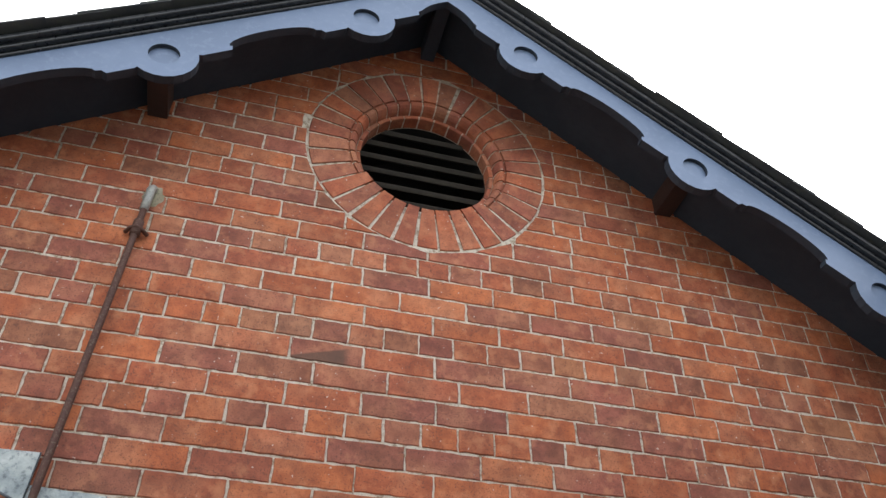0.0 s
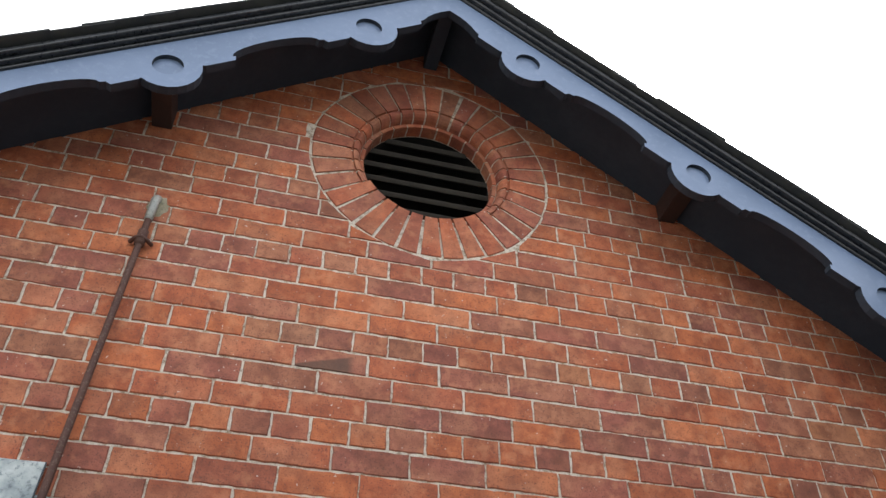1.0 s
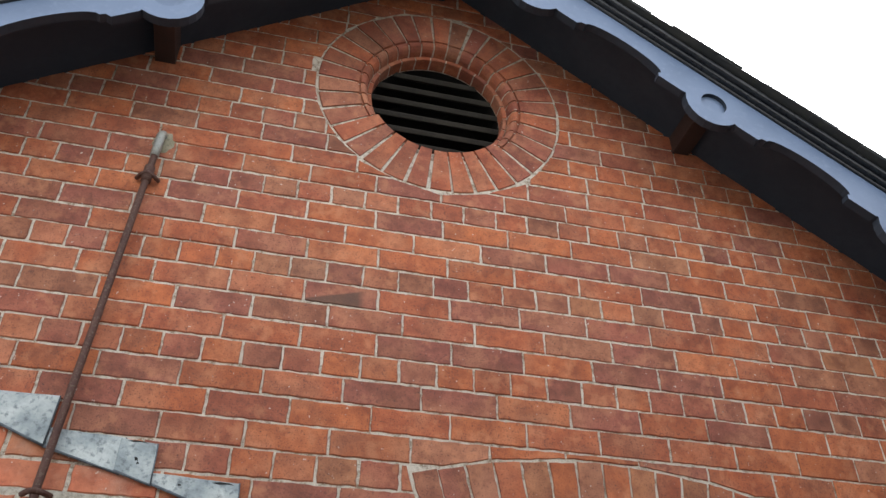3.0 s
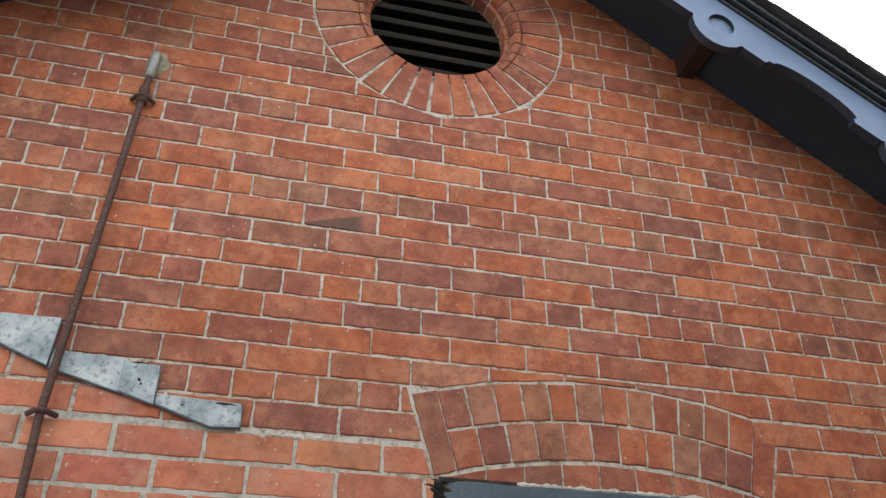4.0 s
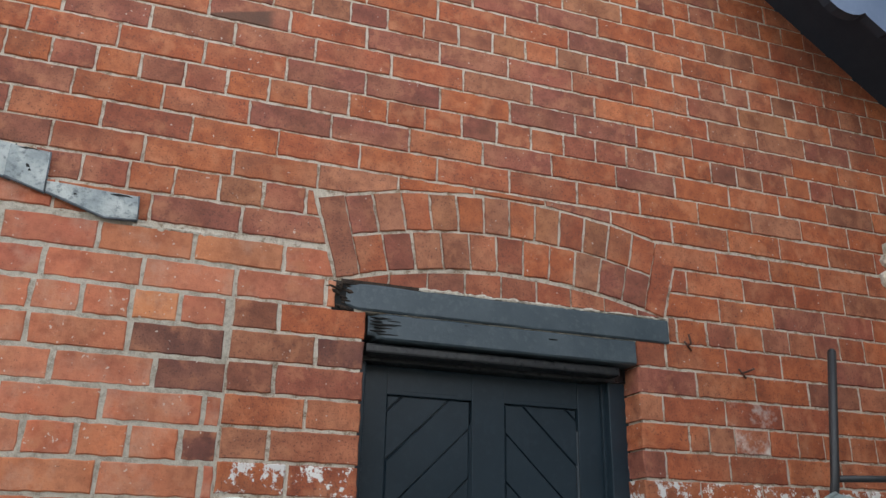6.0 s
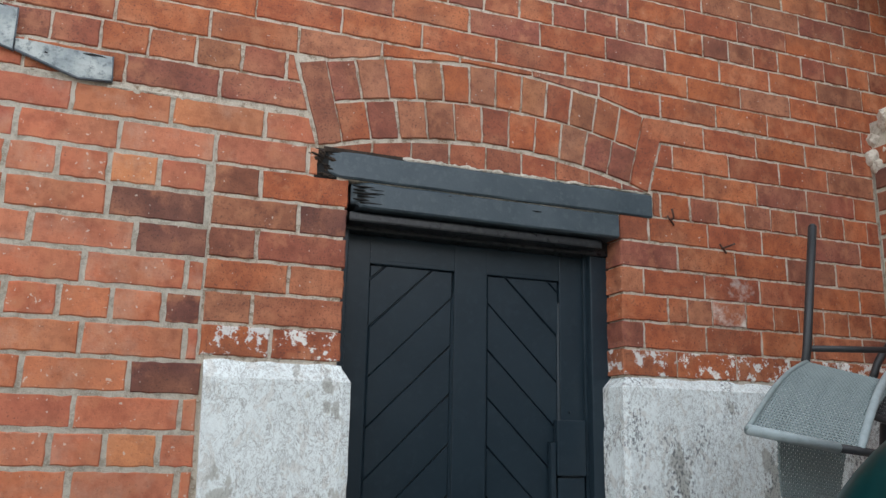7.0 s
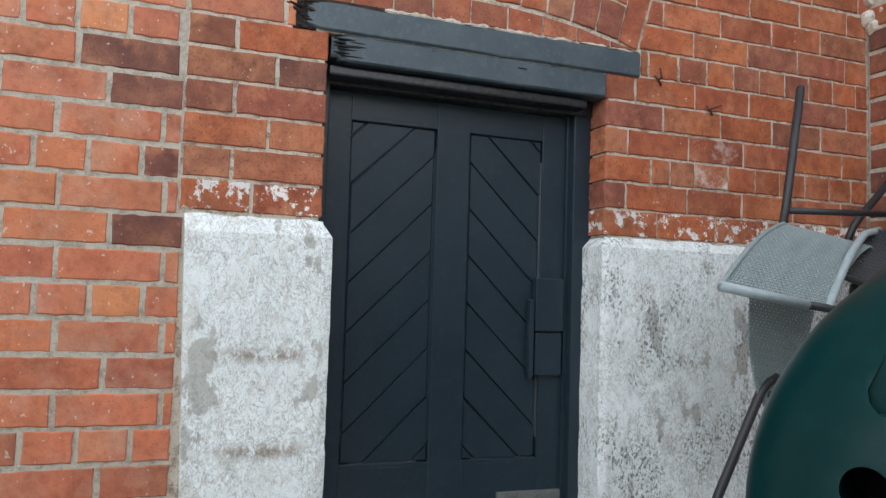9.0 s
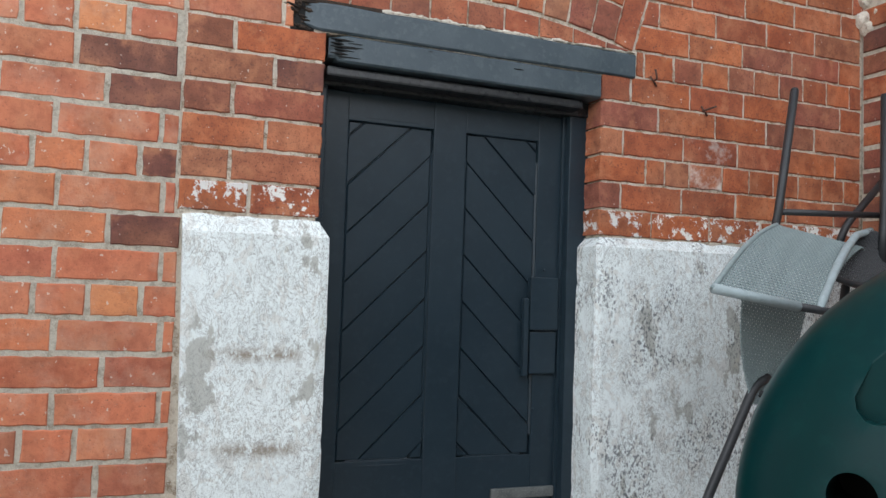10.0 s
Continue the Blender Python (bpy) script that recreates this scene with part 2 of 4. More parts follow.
def whitewash_material():
    m, n, l, b = start_material("flaking_whitewash")
    c = n.new("ShaderNodeTexCoord")
    st = n.new("ShaderNodeMapping")
    st.inputs["Scale"].default_value = (1.0, 1.0, 0.62)
    l.new(c.outputs["Object"], st.inputs["Vector"])
    v = st.outputs[0]
    wide, mid, small = noise_node(n, l, v, 3.2, 4, 0.6), noise_node(n, l, v, 17, 8, 0.72), noise_node(n, l, v, 120, 4, 0.62)
    col = mix(n, l, ramp(n, l, wide, ((0.40, (0, 0, 0)), (0.60, (1, 1, 1)))), (0.87, 0.945, 0.945), (0.78, 0.85, 0.85))
    # older coats showing cream and grey
    coats = noise_node(n, l, v, 24, 6, 0.7)
    coats.node.inputs["Distortion"].default_value = 0.8
    col = mix(n, l, ramp(n, l, coats, ((0.53, (0, 0, 0)), (0.58, (0.55, 0.55, 0.55)))), col, (0.64, 0.635, 0.595))
    # bare grey render where the wash has gone
    bare = noise_node(n, l, v, 7.5, 6, 0.62)
    col = mix(n, l, ramp(n, l, bare, ((0.60, (0, 0, 0)), (0.625, (0.85, 0.85, 0.85)))), col, (0.43, 0.44, 0.405))
    # curled edges of old coats at two sizes
    gate = ramp(n, l, noise_node(n, l, v, 5.5, 6, 0.68), ((0.38, (0.10, 0.10, 0.10)), (0.50, (1, 1, 1))))
    for size, lo, strength in ((40, 0.47, 0.70), (80, 0.45, 0.65)):
        lace = noise_node(n, l, v, size, 5, 0.62)
        lace.node.inputs["Distortion"].default_value = 1.4
        rim = ramp(n, l, lace, ((lo, (0, 0, 0)), (lo + 0.022, (strength,) * 3), (lo + 0.030, (strength,) * 3), (lo + 0.045, (0, 0, 0))))
        col = mix(n, l, mix(n, l, 1.0, gate, rim, "MULTIPLY"), col, (0.235, 0.235, 0.22))
    col = mix(n, l, ramp(n, l, mid, ((0.62, (0, 0, 0)), (0.68, (0.6, 0.6, 0.6)))), col, (0.50, 0.49, 0.41))
    # two rusty brown bands where damp came through
    xyz = n.new("ShaderNodeSeparateXYZ")
    l.new(c.outputs["Object"], xyz.inputs[0])
    div = n.new("ShaderNodeMath")
    div.operation = "MULTIPLY"
    div.inputs[1].default_value = 0.5
    l.new(xyz.outputs[2], div.inputs[0])
    rows = ramp(n, l, div.outputs[0], ((0.505, (0, 0, 0)), (0.518, (1, 1, 1)), (0.532, (0, 0, 0)), (0.622, (0, 0, 0)), (0.633, (1, 1, 1)), (0.645, (0, 0, 0))))
    reach = ramp(n, l, xyz.outputs[0], ((0.74, (0, 0, 0)), (0.82, (1, 1, 1)), (0.96, (1, 1, 1)), (1.0, (0, 0, 0))))
    damp = mix(n, l, 1.0, mix(n, l, 1.0, rows, reach, "MULTIPLY"), ramp(n, l, noise_node(n, l, v, 60, 6, 0.7), ((0.38, (0, 0, 0)), (0.52, (0.9, 0.9, 0.9)))), "MULTIPLY")
    col = mix(n, l, damp, col, (0.24, 0.185, 0.13))
    both = n.new("ShaderNodeMath")
    both.operation = "MULTIPLY"
    l.new(ramp(n, l, small, ((0.53, (0, 0, 0)), (0.57, (1, 1, 1)))), both.inputs[0])
    l.new(ramp(n, l, noise_node(n, l, v, 6, 5, 0.65), ((0.49, (0, 0, 0)), (0.58, (1, 1, 1)))), both.inputs[1])
    east = ramp(n, l, xyz.outputs[0], ((0.0, (0.12, 0.12, 0.12)), (0.75, (0.75, 0.75, 0.75))))
    shift = n.new("ShaderNodeMath")
    shift.operation = "SUBTRACT"
    shift.inputs[1].default_value = 1.05
    l.new(xyz.outputs[0], shift.inputs[0])
    l.new(shift.outputs[0], east.node.inputs[0])
    col = mix(n, l, mix(n, l, 1.0, both.outputs[0], east, "MULTIPLY"), col, (0.075, 0.09, 0.105))
    l.new(col, b.inputs["Base Color"])
    rough_of(n, l, mid, 0.75, 0.95, b)
    bump(n, l, mix(n, l, 0.5, mid, small), 0.7, 0.006, b)
    return m


whitewash = whitewash_material()


# ---- mesh helpers ----
def link_mesh(name, bm, material, smooth=False):
    me = bpy.data.meshes.new(name)
    bmesh.ops.recalc_face_normals(bm, faces=bm.faces)
    if smooth:
        for f in bm.faces:
            f.smooth = True
    bm.to_mesh(me)
    bm.free()
    me.materials.append(material)
    return new(name, me)


def part(name, bm, material, parent, label="", smooth=False, kind=""):
    ob = link_mesh(name, bm, material, smooth)
    ob.parent = parent
    return tagged(ob, label, kind=kind)


def empty(name, at=(0, 0, 0)):
    ob = new(name)
    ob.location = at
    ob.empty_display_size = 0.1
    return ob


def box(x0, x1, y0, y1, z0, z1, bevel=0.003, bm=None):
    bm = bm or bmesh.new()
    made = bmesh.ops.create_cube(bm, size=1.0)["verts"]
    for v in made:
        v.co = ((x0 + x1) / 2 + v.co.x * (x1 - x0), (y0 + y1) / 2 + v.co.y * (y1 - y0), (z0 + z1) / 2 + v.co.z * (z1 - z0))
    if bevel:
        edges = list({e for v in made for e in v.link_edges})
        bmesh.ops.bevel(bm, geom=edges, offset=bevel, segments=2, affect="EDGES", profile=0.6)
    return bm


def tube(points, radius, sides=10, bm=None):
    """A round bar along a line of points."""
    bm = bm or bmesh.new()
    pts = [Vector(p) for p in points]
    rings = []
    up = Vector((0.31, 0.87, 0.12)).normalized()
    for i, p in enumerate(pts):
        d = (pts[min(i + 1, len(pts) - 1)] - pts[max(i - 1, 0)]).normalized()
        a = d.cross(up).normalized()
        b = d.cross(a)
        rings.append([bm.verts.new(p + radius * (math.cos(t) * a + math.sin(t) * b)) for t in (2 * math.pi * k / sides for k in range(sides))])
    for r, q in zip(rings, rings[1:]):
        for k in range(sides):
            bm.faces.new((r[k], r[(k + 1) % sides], q[(k + 1) % sides], q[k]))
    bm.faces.new(rings[0])
    bm.faces.new(rings[-1])
    return bm


def rounded(points, r=0.03, steps=5):
    """The line with its inner corners rounded."""
    pts = [Vector(p) for p in points]
    out = [pts[0]]
    for a, b, c in zip(pts, pts[1:], pts[2:]):
        u, w = b + (a - b).normalized() * r, b + (c - b).normalized() * r
        out += [u.lerp(b, t).lerp(b.lerp(w, t), t) for t in (k / steps for k in range(steps + 1))]
    return out + [pts[-1]]


def clip(poly, px, pz, nx, nz):
    """The part of a convex outline on the side of the line through (px, pz) to which (nx, nz) points."""
    out = []
    for (ax, az), (bx, bz) in zip(poly, poly[1:] + poly[:1]):
        da, db = (ax - px) * nx + (az - pz) * nz, (bx - px) * nx + (bz - pz) * nz
        if da >= 0:
            out.append((ax, az))
        if da * db < 0:
            t = da / (da - db)
            out.append((ax + t * (bx - ax), az + t * (bz - az)))
    return out


def area(poly):
    return 0.5 * abs(sum(a[0] * b[1] - b[0] * a[1] for a, b in zip(poly, poly[1:] + poly[:1]))) if len(poly) > 2 else 0.0


def inset(poly, d):
    cx, cz = sum(p[0] for p in poly) / len(poly), sum(p[1] for p in poly) / len(poly)
    w, h = max(abs(p[0] - cx) for p in poly) or 1, max(abs(p[1] - cz) for p in poly) or 1
    return [(cx + (x - cx) * (1 - d / w), cz + (z - cz) * (1 - d / h)) for x, z in poly]


def slab(bm, poly, y0, y1, chamfer=0.003, wobble=0.0):
    """A block with that outline in x and z, its front at y0 with eased edges, its back at y1."""
    rnd = lambda: random.uniform(-wobble, wobble)
    outer = [(x + rnd(), z + rnd()) for x, z in poly]
    rings = [[bm.verts.new((x, y, z)) for x, z in o] for o, y in ((inset(outer, chamfer), y0), (outer, y0 + chamfer), (outer, y1))]
    k = len(poly)
    bm.faces.new(rings[0])
    bm.faces.new(rings[2])
    for r, q in zip(rings, rings[1:]):
        for i in range(k):
            bm.faces.new((r[i], r[(i + 1) % k], q[(i + 1) % k], q[i]))
    return bm


def plate(outer, holes, y0, y1):
    """A wall of any outline with holes right through it."""
    from mathutils.geometry import tessellate_polygon
    bm = bmesh.new()
    loops = [outer, *holes]
    flat = [p for lp in loops for p in lp]
    tris = tessellate_polygon([[Vector((x, z, 0)) for x, z in lp] for lp in loops])
    front, back = [[bm.verts.new((x, y, z)) for x, z in flat] for y in (y0, y1)]
    for a, b, c in tris:
        bm.faces.new((front[a], front[b], front[c]))
        bm.faces.new((back[a], back[b], back[c]))
    i = 0
    for lp in loops:
        k = len(lp)
        for j in range(k):
            a, b = i + j, i + (j + 1) % k
            bm.faces.new((front[a], front[b], back[b], back[a]))
        i += k
    return bm


# ---- the plan, in metres ----
AXIS = 0.925                   # middle of the gable
PITCH = radians(35.5)
SLOPE = math.tan(PITCH)
EAVE_Z = 4.665                  # soffit at the wall, on the axis
OC_X, OC_Z, OC_OUT, OC_IN = 0.942, 3.948, 0.494, 0.300
ARCH_X, ARCH_Z, ARCH_IN, ARCH_OUT, ARCH_A = 1.444, 0.451, 1.806, 2.047, radians(16.6)
DOOR_L, DOOR_R = 1.022, 1.850
COURSE, STRETCHER, HEADER = 0.0815, 0.2286, 0.1143
SPLIT = 3.05 - 1.5 * COURSE    # between the gable and the wall below it
SEAM = 0.668                   # straight joint beside the door
CORNER = 2.89                  # where the broken cross wall meets the gable wall


def soffit(x):
    return EAVE_Z - SLOPE * abs(x - AXIS)


# ---- ground ----
bm = bmesh.new()
bmesh.ops.create_grid(bm, x_segments=40, y_segments=40, size=300.0)
for v in bm.verts:
    v.co.z = 0.0
tagged(link_mesh("ground", bm, concrete), "worn grey concrete yard before the building", "ground", kind="structure")

# ---- wall cores: the mortar in which the bricks lie ----
W0, W1 = AXIS - 2.75, AXIS + 2.75
circle = [(OC_X + 0.345 * math.cos(a), OC_Z + 0.345 * math.sin(a)) for a in (2 * math.pi * k / 48 for k in range(48))]
bm = plate([(W0, SPLIT), (W1, SPLIT), (W1, max(SPLIT, soffit(W1)) + 0.08), (AXIS, EAVE_Z + 0.08), (W0, max(SPLIT, soffit(W0)) + 0.08)], [circle], 0.0040, 0.33)
wall_gable = tagged(link_mesh("wall_gable", bm, mortar), "orange-red brick gable in garden wall bond, pale mortar", "wall", kind="structure")
bm = plate([(SEAM, 0), (DOOR_L - 0.012, 0), (DOOR_L - 0.012, 2.10), (DOOR_R + 0.012, 2.10), (DOOR_R + 0.012, 0), (W1, 0), (W1, SPLIT), (W0, SPLIT), (W0, 2.36), (SEAM, 2.255)], [], 0.0040, 0.33)
wall_front = tagged(link_mesh("wall_front", bm, mortar), "red brick wall round the doorway, pale mortar", "wall", kind="structure")
bm = plate([(W0, 0), (SEAM, 0), (SEAM, 2.255), (W0, 2.36)], [], 0.0025, 0.33)
wall_infill = tagged(link_mesh("wall_infill", bm, mortar_grey), "paler brick wall below the lead, wide grey joints", "wall", kind="structure")

# unseen inner walls, added; the darkness behind the openings is in their colour
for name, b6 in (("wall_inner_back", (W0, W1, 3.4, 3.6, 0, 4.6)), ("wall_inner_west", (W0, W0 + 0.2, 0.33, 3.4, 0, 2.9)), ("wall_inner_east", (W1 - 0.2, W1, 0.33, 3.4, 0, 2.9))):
    tagged(link_mesh(name, box(*b6, bevel=0), timber_soffit), "unseen inner wall, added dark so the openings look shaded", "wall", kind="structure")


# ---- the oculus: ring of moulded bricks, liner, louvres ----
def sector(profile, a0, a1, steps=3):
    """A block swept about the oculus' axis between two angles; profile: rows of radius and y."""
    bm = bmesh.new()
    rings = []
    for k in range(steps + 1):
        a = a0 + (a1 - a0) * k / steps
        rings.append([bm.verts.new((OC_X + r * math.cos(a), y, OC_Z + r * math.sin(a))) for r, y in profile])
    k = len(profile)
    for r, q in zip(rings, rings[1:]):
        for i in range(k):
            bm.faces.new((r[i], r[(i + 1) % k], q[(i + 1) % k], q[i]))
    bm.faces.new(rings[0])
    bm.faces.new(rings[-1])
    return bm


oculus = tagged(empty("round_window", (OC_X, 0, OC_Z)), "round brick-ringed vent opening with dark louvres", "window")
COUNT = 34
for i in range(COUNT):
    a0 = 2 * math.pi * (i + 0.075 + random.uniform(-0.03, 0.03)) / COUNT
    a1 = 2 * math.pi * (i + 0.925 + random.uniform(-0.03, 0.03)) / COUNT
    out = OC_OUT - 0.013 + random.uniform(-0.003, 0.003)
    y = random.uniform(-0.003, 0.001)
    roll = [(0.327, y), (0.3255, y + 0.010), (0.3195, y + 0.010), (0.318, y + 0.001), (0.309, y), (0.300, y + 0.005), (0.293, y + 0.016), (0.288, y + 0.031), (0.286, 0.075)]
    if 20 <= i <= 29:
        roll = [(0.291, y), (0.286, y + 0.005), (0.286, 0.075)]   # the lowest bricks have a plain square edge
    ob = part("brick", sector([(out, 0.075), (out, y + 0.003), (out - 0.003, y), *roll], a0, a1), brick_ring, oculus)
    ob.matrix_parent_inverse = Matrix.Translation((-OC_X, 0, -OC_Z))
for i in range(26):
    a0, a1 = 2 * math.pi * (i + 0.05) / 26, 2 * math.pi * (i + 0.95) / 26
    ob = part("liner_brick", sector([(0.32, 0.0785), (0.32, 0.105), (0.268, 0.105), (0.268, 0.052), (0.271, 0.049), (0.2845, 0.049), (0.2845, 0.0785)], a0, a1), brick_ring, oculus)
    ob.matrix_parent_inverse = Matrix.Translation((-OC_X, 0, -OC_Z))
ob = part("mortar_bed", sector([(0.343, 0.006), (0.343, 0.11), (0.2695, 0.11), (0.2695, 0.0535), (0.2875, 0.0535), (0.290, 0.035), (0.296, 0.019), (0.304, 0.009), (0.312, 0.005), (0.32, 0.0125), (0.328, 0.0125), (0.33, 0.006)], 0, 2 * math.pi - 0.0005, 60), mortar, oculus)
ob.matrix_parent_inverse = Matrix.Translation((-OC_X, 0, -OC_Z))
vent = tagged(empty("louvre", (OC_X, 0.138, OC_Z)), "blackened wooden louvre slats in the round opening", "louvre")
# added black tube: the darkness behind the slats is put into its colour
ob = part("lining", sector([(0.345, 0.112), (0.345, 0.36), (0.274, 0.36), (0.274, 0.112)], 0, 2 * math.pi - 0.0005, 48), hollow_shade, vent)
ob.matrix_parent_inverse = Matrix.Translation((-OC_X, -0.138, -OC_Z))
for i in range(7):
    z = -0.228 + i * 0.077
    half = math.sqrt(max(0.272 ** 2 - (abs(z) - 0.03) ** 2, 0.003))
    bm = box(-half, half, -0.045, 0.045, -0.010, 0.010, 0.003)
    ob = part("slat", bm, louvre_wood, vent)
    ob.matrix_basis = pose(0, 0.0, z, 44, 0, 0)
# added near-black disc, closes the opening with painted darkness
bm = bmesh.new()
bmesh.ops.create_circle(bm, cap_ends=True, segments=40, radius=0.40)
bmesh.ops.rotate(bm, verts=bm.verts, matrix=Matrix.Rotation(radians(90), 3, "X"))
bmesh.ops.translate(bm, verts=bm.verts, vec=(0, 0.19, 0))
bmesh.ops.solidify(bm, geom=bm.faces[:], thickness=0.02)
part("backing", bm, hollow_shade, vent, "near-black disc added for the darkness behind the slats")


# ---- eaves: bargeboards, mouldings, soffit, purlins, slates ----
APEX_Z, BARGE_Y = 4.514, -0.34


def rake(s, d, side):
    """A point of the bargeboard's plane: s down the slope from the apex, d square to it."""
    return AXIS + side * (s * math.cos(PITCH) + d * math.sin(PITCH)), APEX_Z - s * math.sin(PITCH) + d * math.cos(PITCH)


RAKE_END = 3.40


def lower_edge():
    """The bargeboard's scalloped lower edge as rows of s, d."""
    pts = [(0.03, 0.0)]
    pts += [(0.05 + 0.10 * t, 0.004 - 0.026 * t * t) for t in (0.0, 0.35, 0.7, 1.0)]
    c = 0.402
    while c < RAKE_END:
        pts += [(c - 0.235, -0.025), (c - 0.226, -0.043), (c - 0.118, -0.043)]
        pts += [(c - 0.112 * math.cos(a), -0.004 - 0.112 * math.sin(a)) for a in (radians(18 + 16 * k) for k in range(10))]
        pts += [(c + 0.118, -0.043), (c + 0.207, -0.043), (c + 0.216, -0.026)]
        pts += [(c + 0.235 + 0.345 * (1 - math.cos(a)) / 2, -0.022 + 0.042 * math.sin(a)) for a in (math.pi * k / 12 for k in range(13))]
        c += 0.806
    return [p for p in pts if p[0] < RAKE_END] + [(RAKE_END, -0.03)]


def bar(d0, d1, y0, y1, side, s1=RAKE_END + 0.02):
    """A straight length of timber along one slope, mitred at the apex."""
    bm = bmesh.new()
    ends = []
    for end in (0, 1):
        row = []
        for d, y in ((d0, y0), (d1, y0), (d1, y1), (d0, y1)):
            x, z = rake(s1, d, side) if end else (AXIS, APEX_Z + d / math.cos(PITCH))
            row.append(bm.verts.new((x, y, z)))
        ends.append(row)
    for i in range(4):
        bm.faces.new((ends[0][i], ends[0][(i + 1) % 4], ends[1][(i + 1) % 4], ends[1][i]))
    bm.faces.new(ends[0])
    bm.faces.new(ends[1])
    return bm


def bargeboard(side):
    thing = tagged(empty("bargeboard", (AXIS, BARGE_Y, APEX_Z)), "blue-grey painted bargeboard with scalloped lower edge and roundels", "bargeboard", "bargeboards")
    back = Matrix.Translation((-AXIS, -BARGE_Y, -APEX_Z))
    centres = [0.402 + 0.806 * k for k in range(4)]
    outline = [(AXIS, APEX_Z + 0.004)] + [rake(s, d, side) for s, d in lower_edge()[1:]] + [rake(RAKE_END, 0.118, side), (AXIS, APEX_Z + 0.118 / math.cos(PITCH))]
    holes = []
    for c in centres:
        x, z = rake(c, -0.002, side)
        holes.append([(x + 0.051 * math.cos(a), z + 0.051 * math.sin(a)) for a in (2 * math.pi * k / 32 for k in range(32))])
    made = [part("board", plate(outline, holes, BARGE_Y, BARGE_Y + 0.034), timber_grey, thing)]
    # near-black edges: underside paint, and the roundel walls' shade put into colour
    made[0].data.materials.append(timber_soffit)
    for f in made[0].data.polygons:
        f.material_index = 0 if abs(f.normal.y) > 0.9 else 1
    # moulded capping in three steps
    for name, d0, d1, y0 in (("fillet", 0.106, 0.120, -0.350), ("ovolo", 0.119, 0.137, -0.368), ("capping", 0.136, 0.156, -0.388)):
        bm = bar(d0, d1, y0, BARGE_Y + 0.03, side)
        bmesh.ops.bevel(bm, geom=[e for e in bm.edges if e.calc_length() > 1], offset=0.006, segments=3, affect="EDGES", profile=0.5)
        made.append(part(name, bm, timber_black, thing, "black gloss moulding"))
    for c in centres:
        x, z = rake(c, -0.002, side)
        bm = bmesh.new()
        bmesh.ops.create_cone(bm, cap_ends=True, segments=32, radius1=0.0525, radius2=0.0525, depth=0.014)
        bmesh.ops.rotate(bm, verts=bm.verts, matrix=Matrix.Rotation(radians(90), 3, "X"))
        bmesh.ops.translate(bm, verts=bm.verts, vec=(x, BARGE_Y + 0.024, z))
        made.append(part("roundel", bm, timber_grey, thing))
    for o in made:
        o.matrix_parent_inverse = back
    return thing


bargeboard(-1)
bargeboard(1)


for side, nm in ((-1, "soffit_west"), (1, "soffit_east")):
    d0 = (EAVE_Z - APEX_Z) * math.cos(PITCH)
    tagged(link_mesh(nm, bar(d0, d0 + 0.02, BARGE_Y + 0.034, 0.02, side), timber_soffit), "black boarded soffit under the verge", "soffit", kind="structure")
    tagged(link_mesh("roof_deck", bar(0.136, 0.153, BARGE_Y - 0.03, 3.6, side), timber_soffit), "dark roof boarding under the slates", "roof", kind="structure")


def purlin(x, z):
    thing = link_mesh("purlin", box(x - 0.036, x + 0.036, BARGE_Y + 0.036, 0.02, z, z + 0.17, 0.004), timber_brown)
    return tagged(thing, "dark brown timber purlin end under the verge", "purlin", "purlin ends")


purlin(-0.088, 3.862)
purlin(1.955, 3.872)
tagged(link_mesh("ridge_beam", box(AXIS - 0.03, AXIS + 0.03, BARGE_Y + 0.036, 0.02, 4.555, 4.68, 0.004), timber_soffit), "dark ridge beam end behind the bargeboards", "beam")

# slates: single ones along the verge, the rest joined
for side, nm in ((-1, "roof_west"), (1, "roof_east")):
    roof = tagged(empty(nm, (AXIS, 0, APEX_Z)), "roof slope of dark slates with mossy verge", "roof", kind="structure")
    rest = bmesh.new()

    def slate_block(bm, s, y0, y1, jig):
        rows = []
        for ss, lifted in ((s, 0.027), (s + 0.31, 0.034)):
            for dd in (0, 0.006):
                x, z = rake(ss, 0.140 + lifted + dd + jig, side)
                rows.append((x, z))
        vs = [bm.verts.new((x, y, z)) for y in (y0, y1) for x, z in rows]
        for f in ((0, 1, 3, 2), (4, 6, 7, 5), (0, 4, 5, 1), (2, 3, 7, 6), (0, 2, 6, 4), (1, 5, 7, 3)):
            bm.faces.new([vs[i] for i in f])
        return bm

    s = -0.12
    while s < RAKE_END - 0.2:
        jig = random.uniform(0, 0.002)
        y0 = -0.412 + random.uniform(-0.006, 0.006)
        ob = part("slate", slate_block(bmesh.new(), s, y0, y0 + 0.32, jig), slate, roof)
        ob.matrix_parent_inverse = Matrix.Translation((-AXIS, 0, -APEX_Z))
        y = y0 + 0.325
        while y < 3.5:
            slate_block(rest, s, y, y + 0.245, random.uniform(0, 0.005))
            y += 0.25
        s += 0.205
    ob = part("slate_field", rest, slate, roof, kind="stuff")
    ob.matrix_parent_inverse = Matrix.Translation((-AXIS, 0, -APEX_Z))
bm = bmesh.new()
for y in range(9):
    tube([(AXIS, -0.41 + y * 0.44, APEX_Z + 0.205), (AXIS, 0.02 + y * 0.44, APEX_Z + 0.205)], 0.05, 12, bm)
tagged(link_mesh("ridge_tiles", bm, slate), "dark ridge tiles along the roof", "roof", kind="structure")

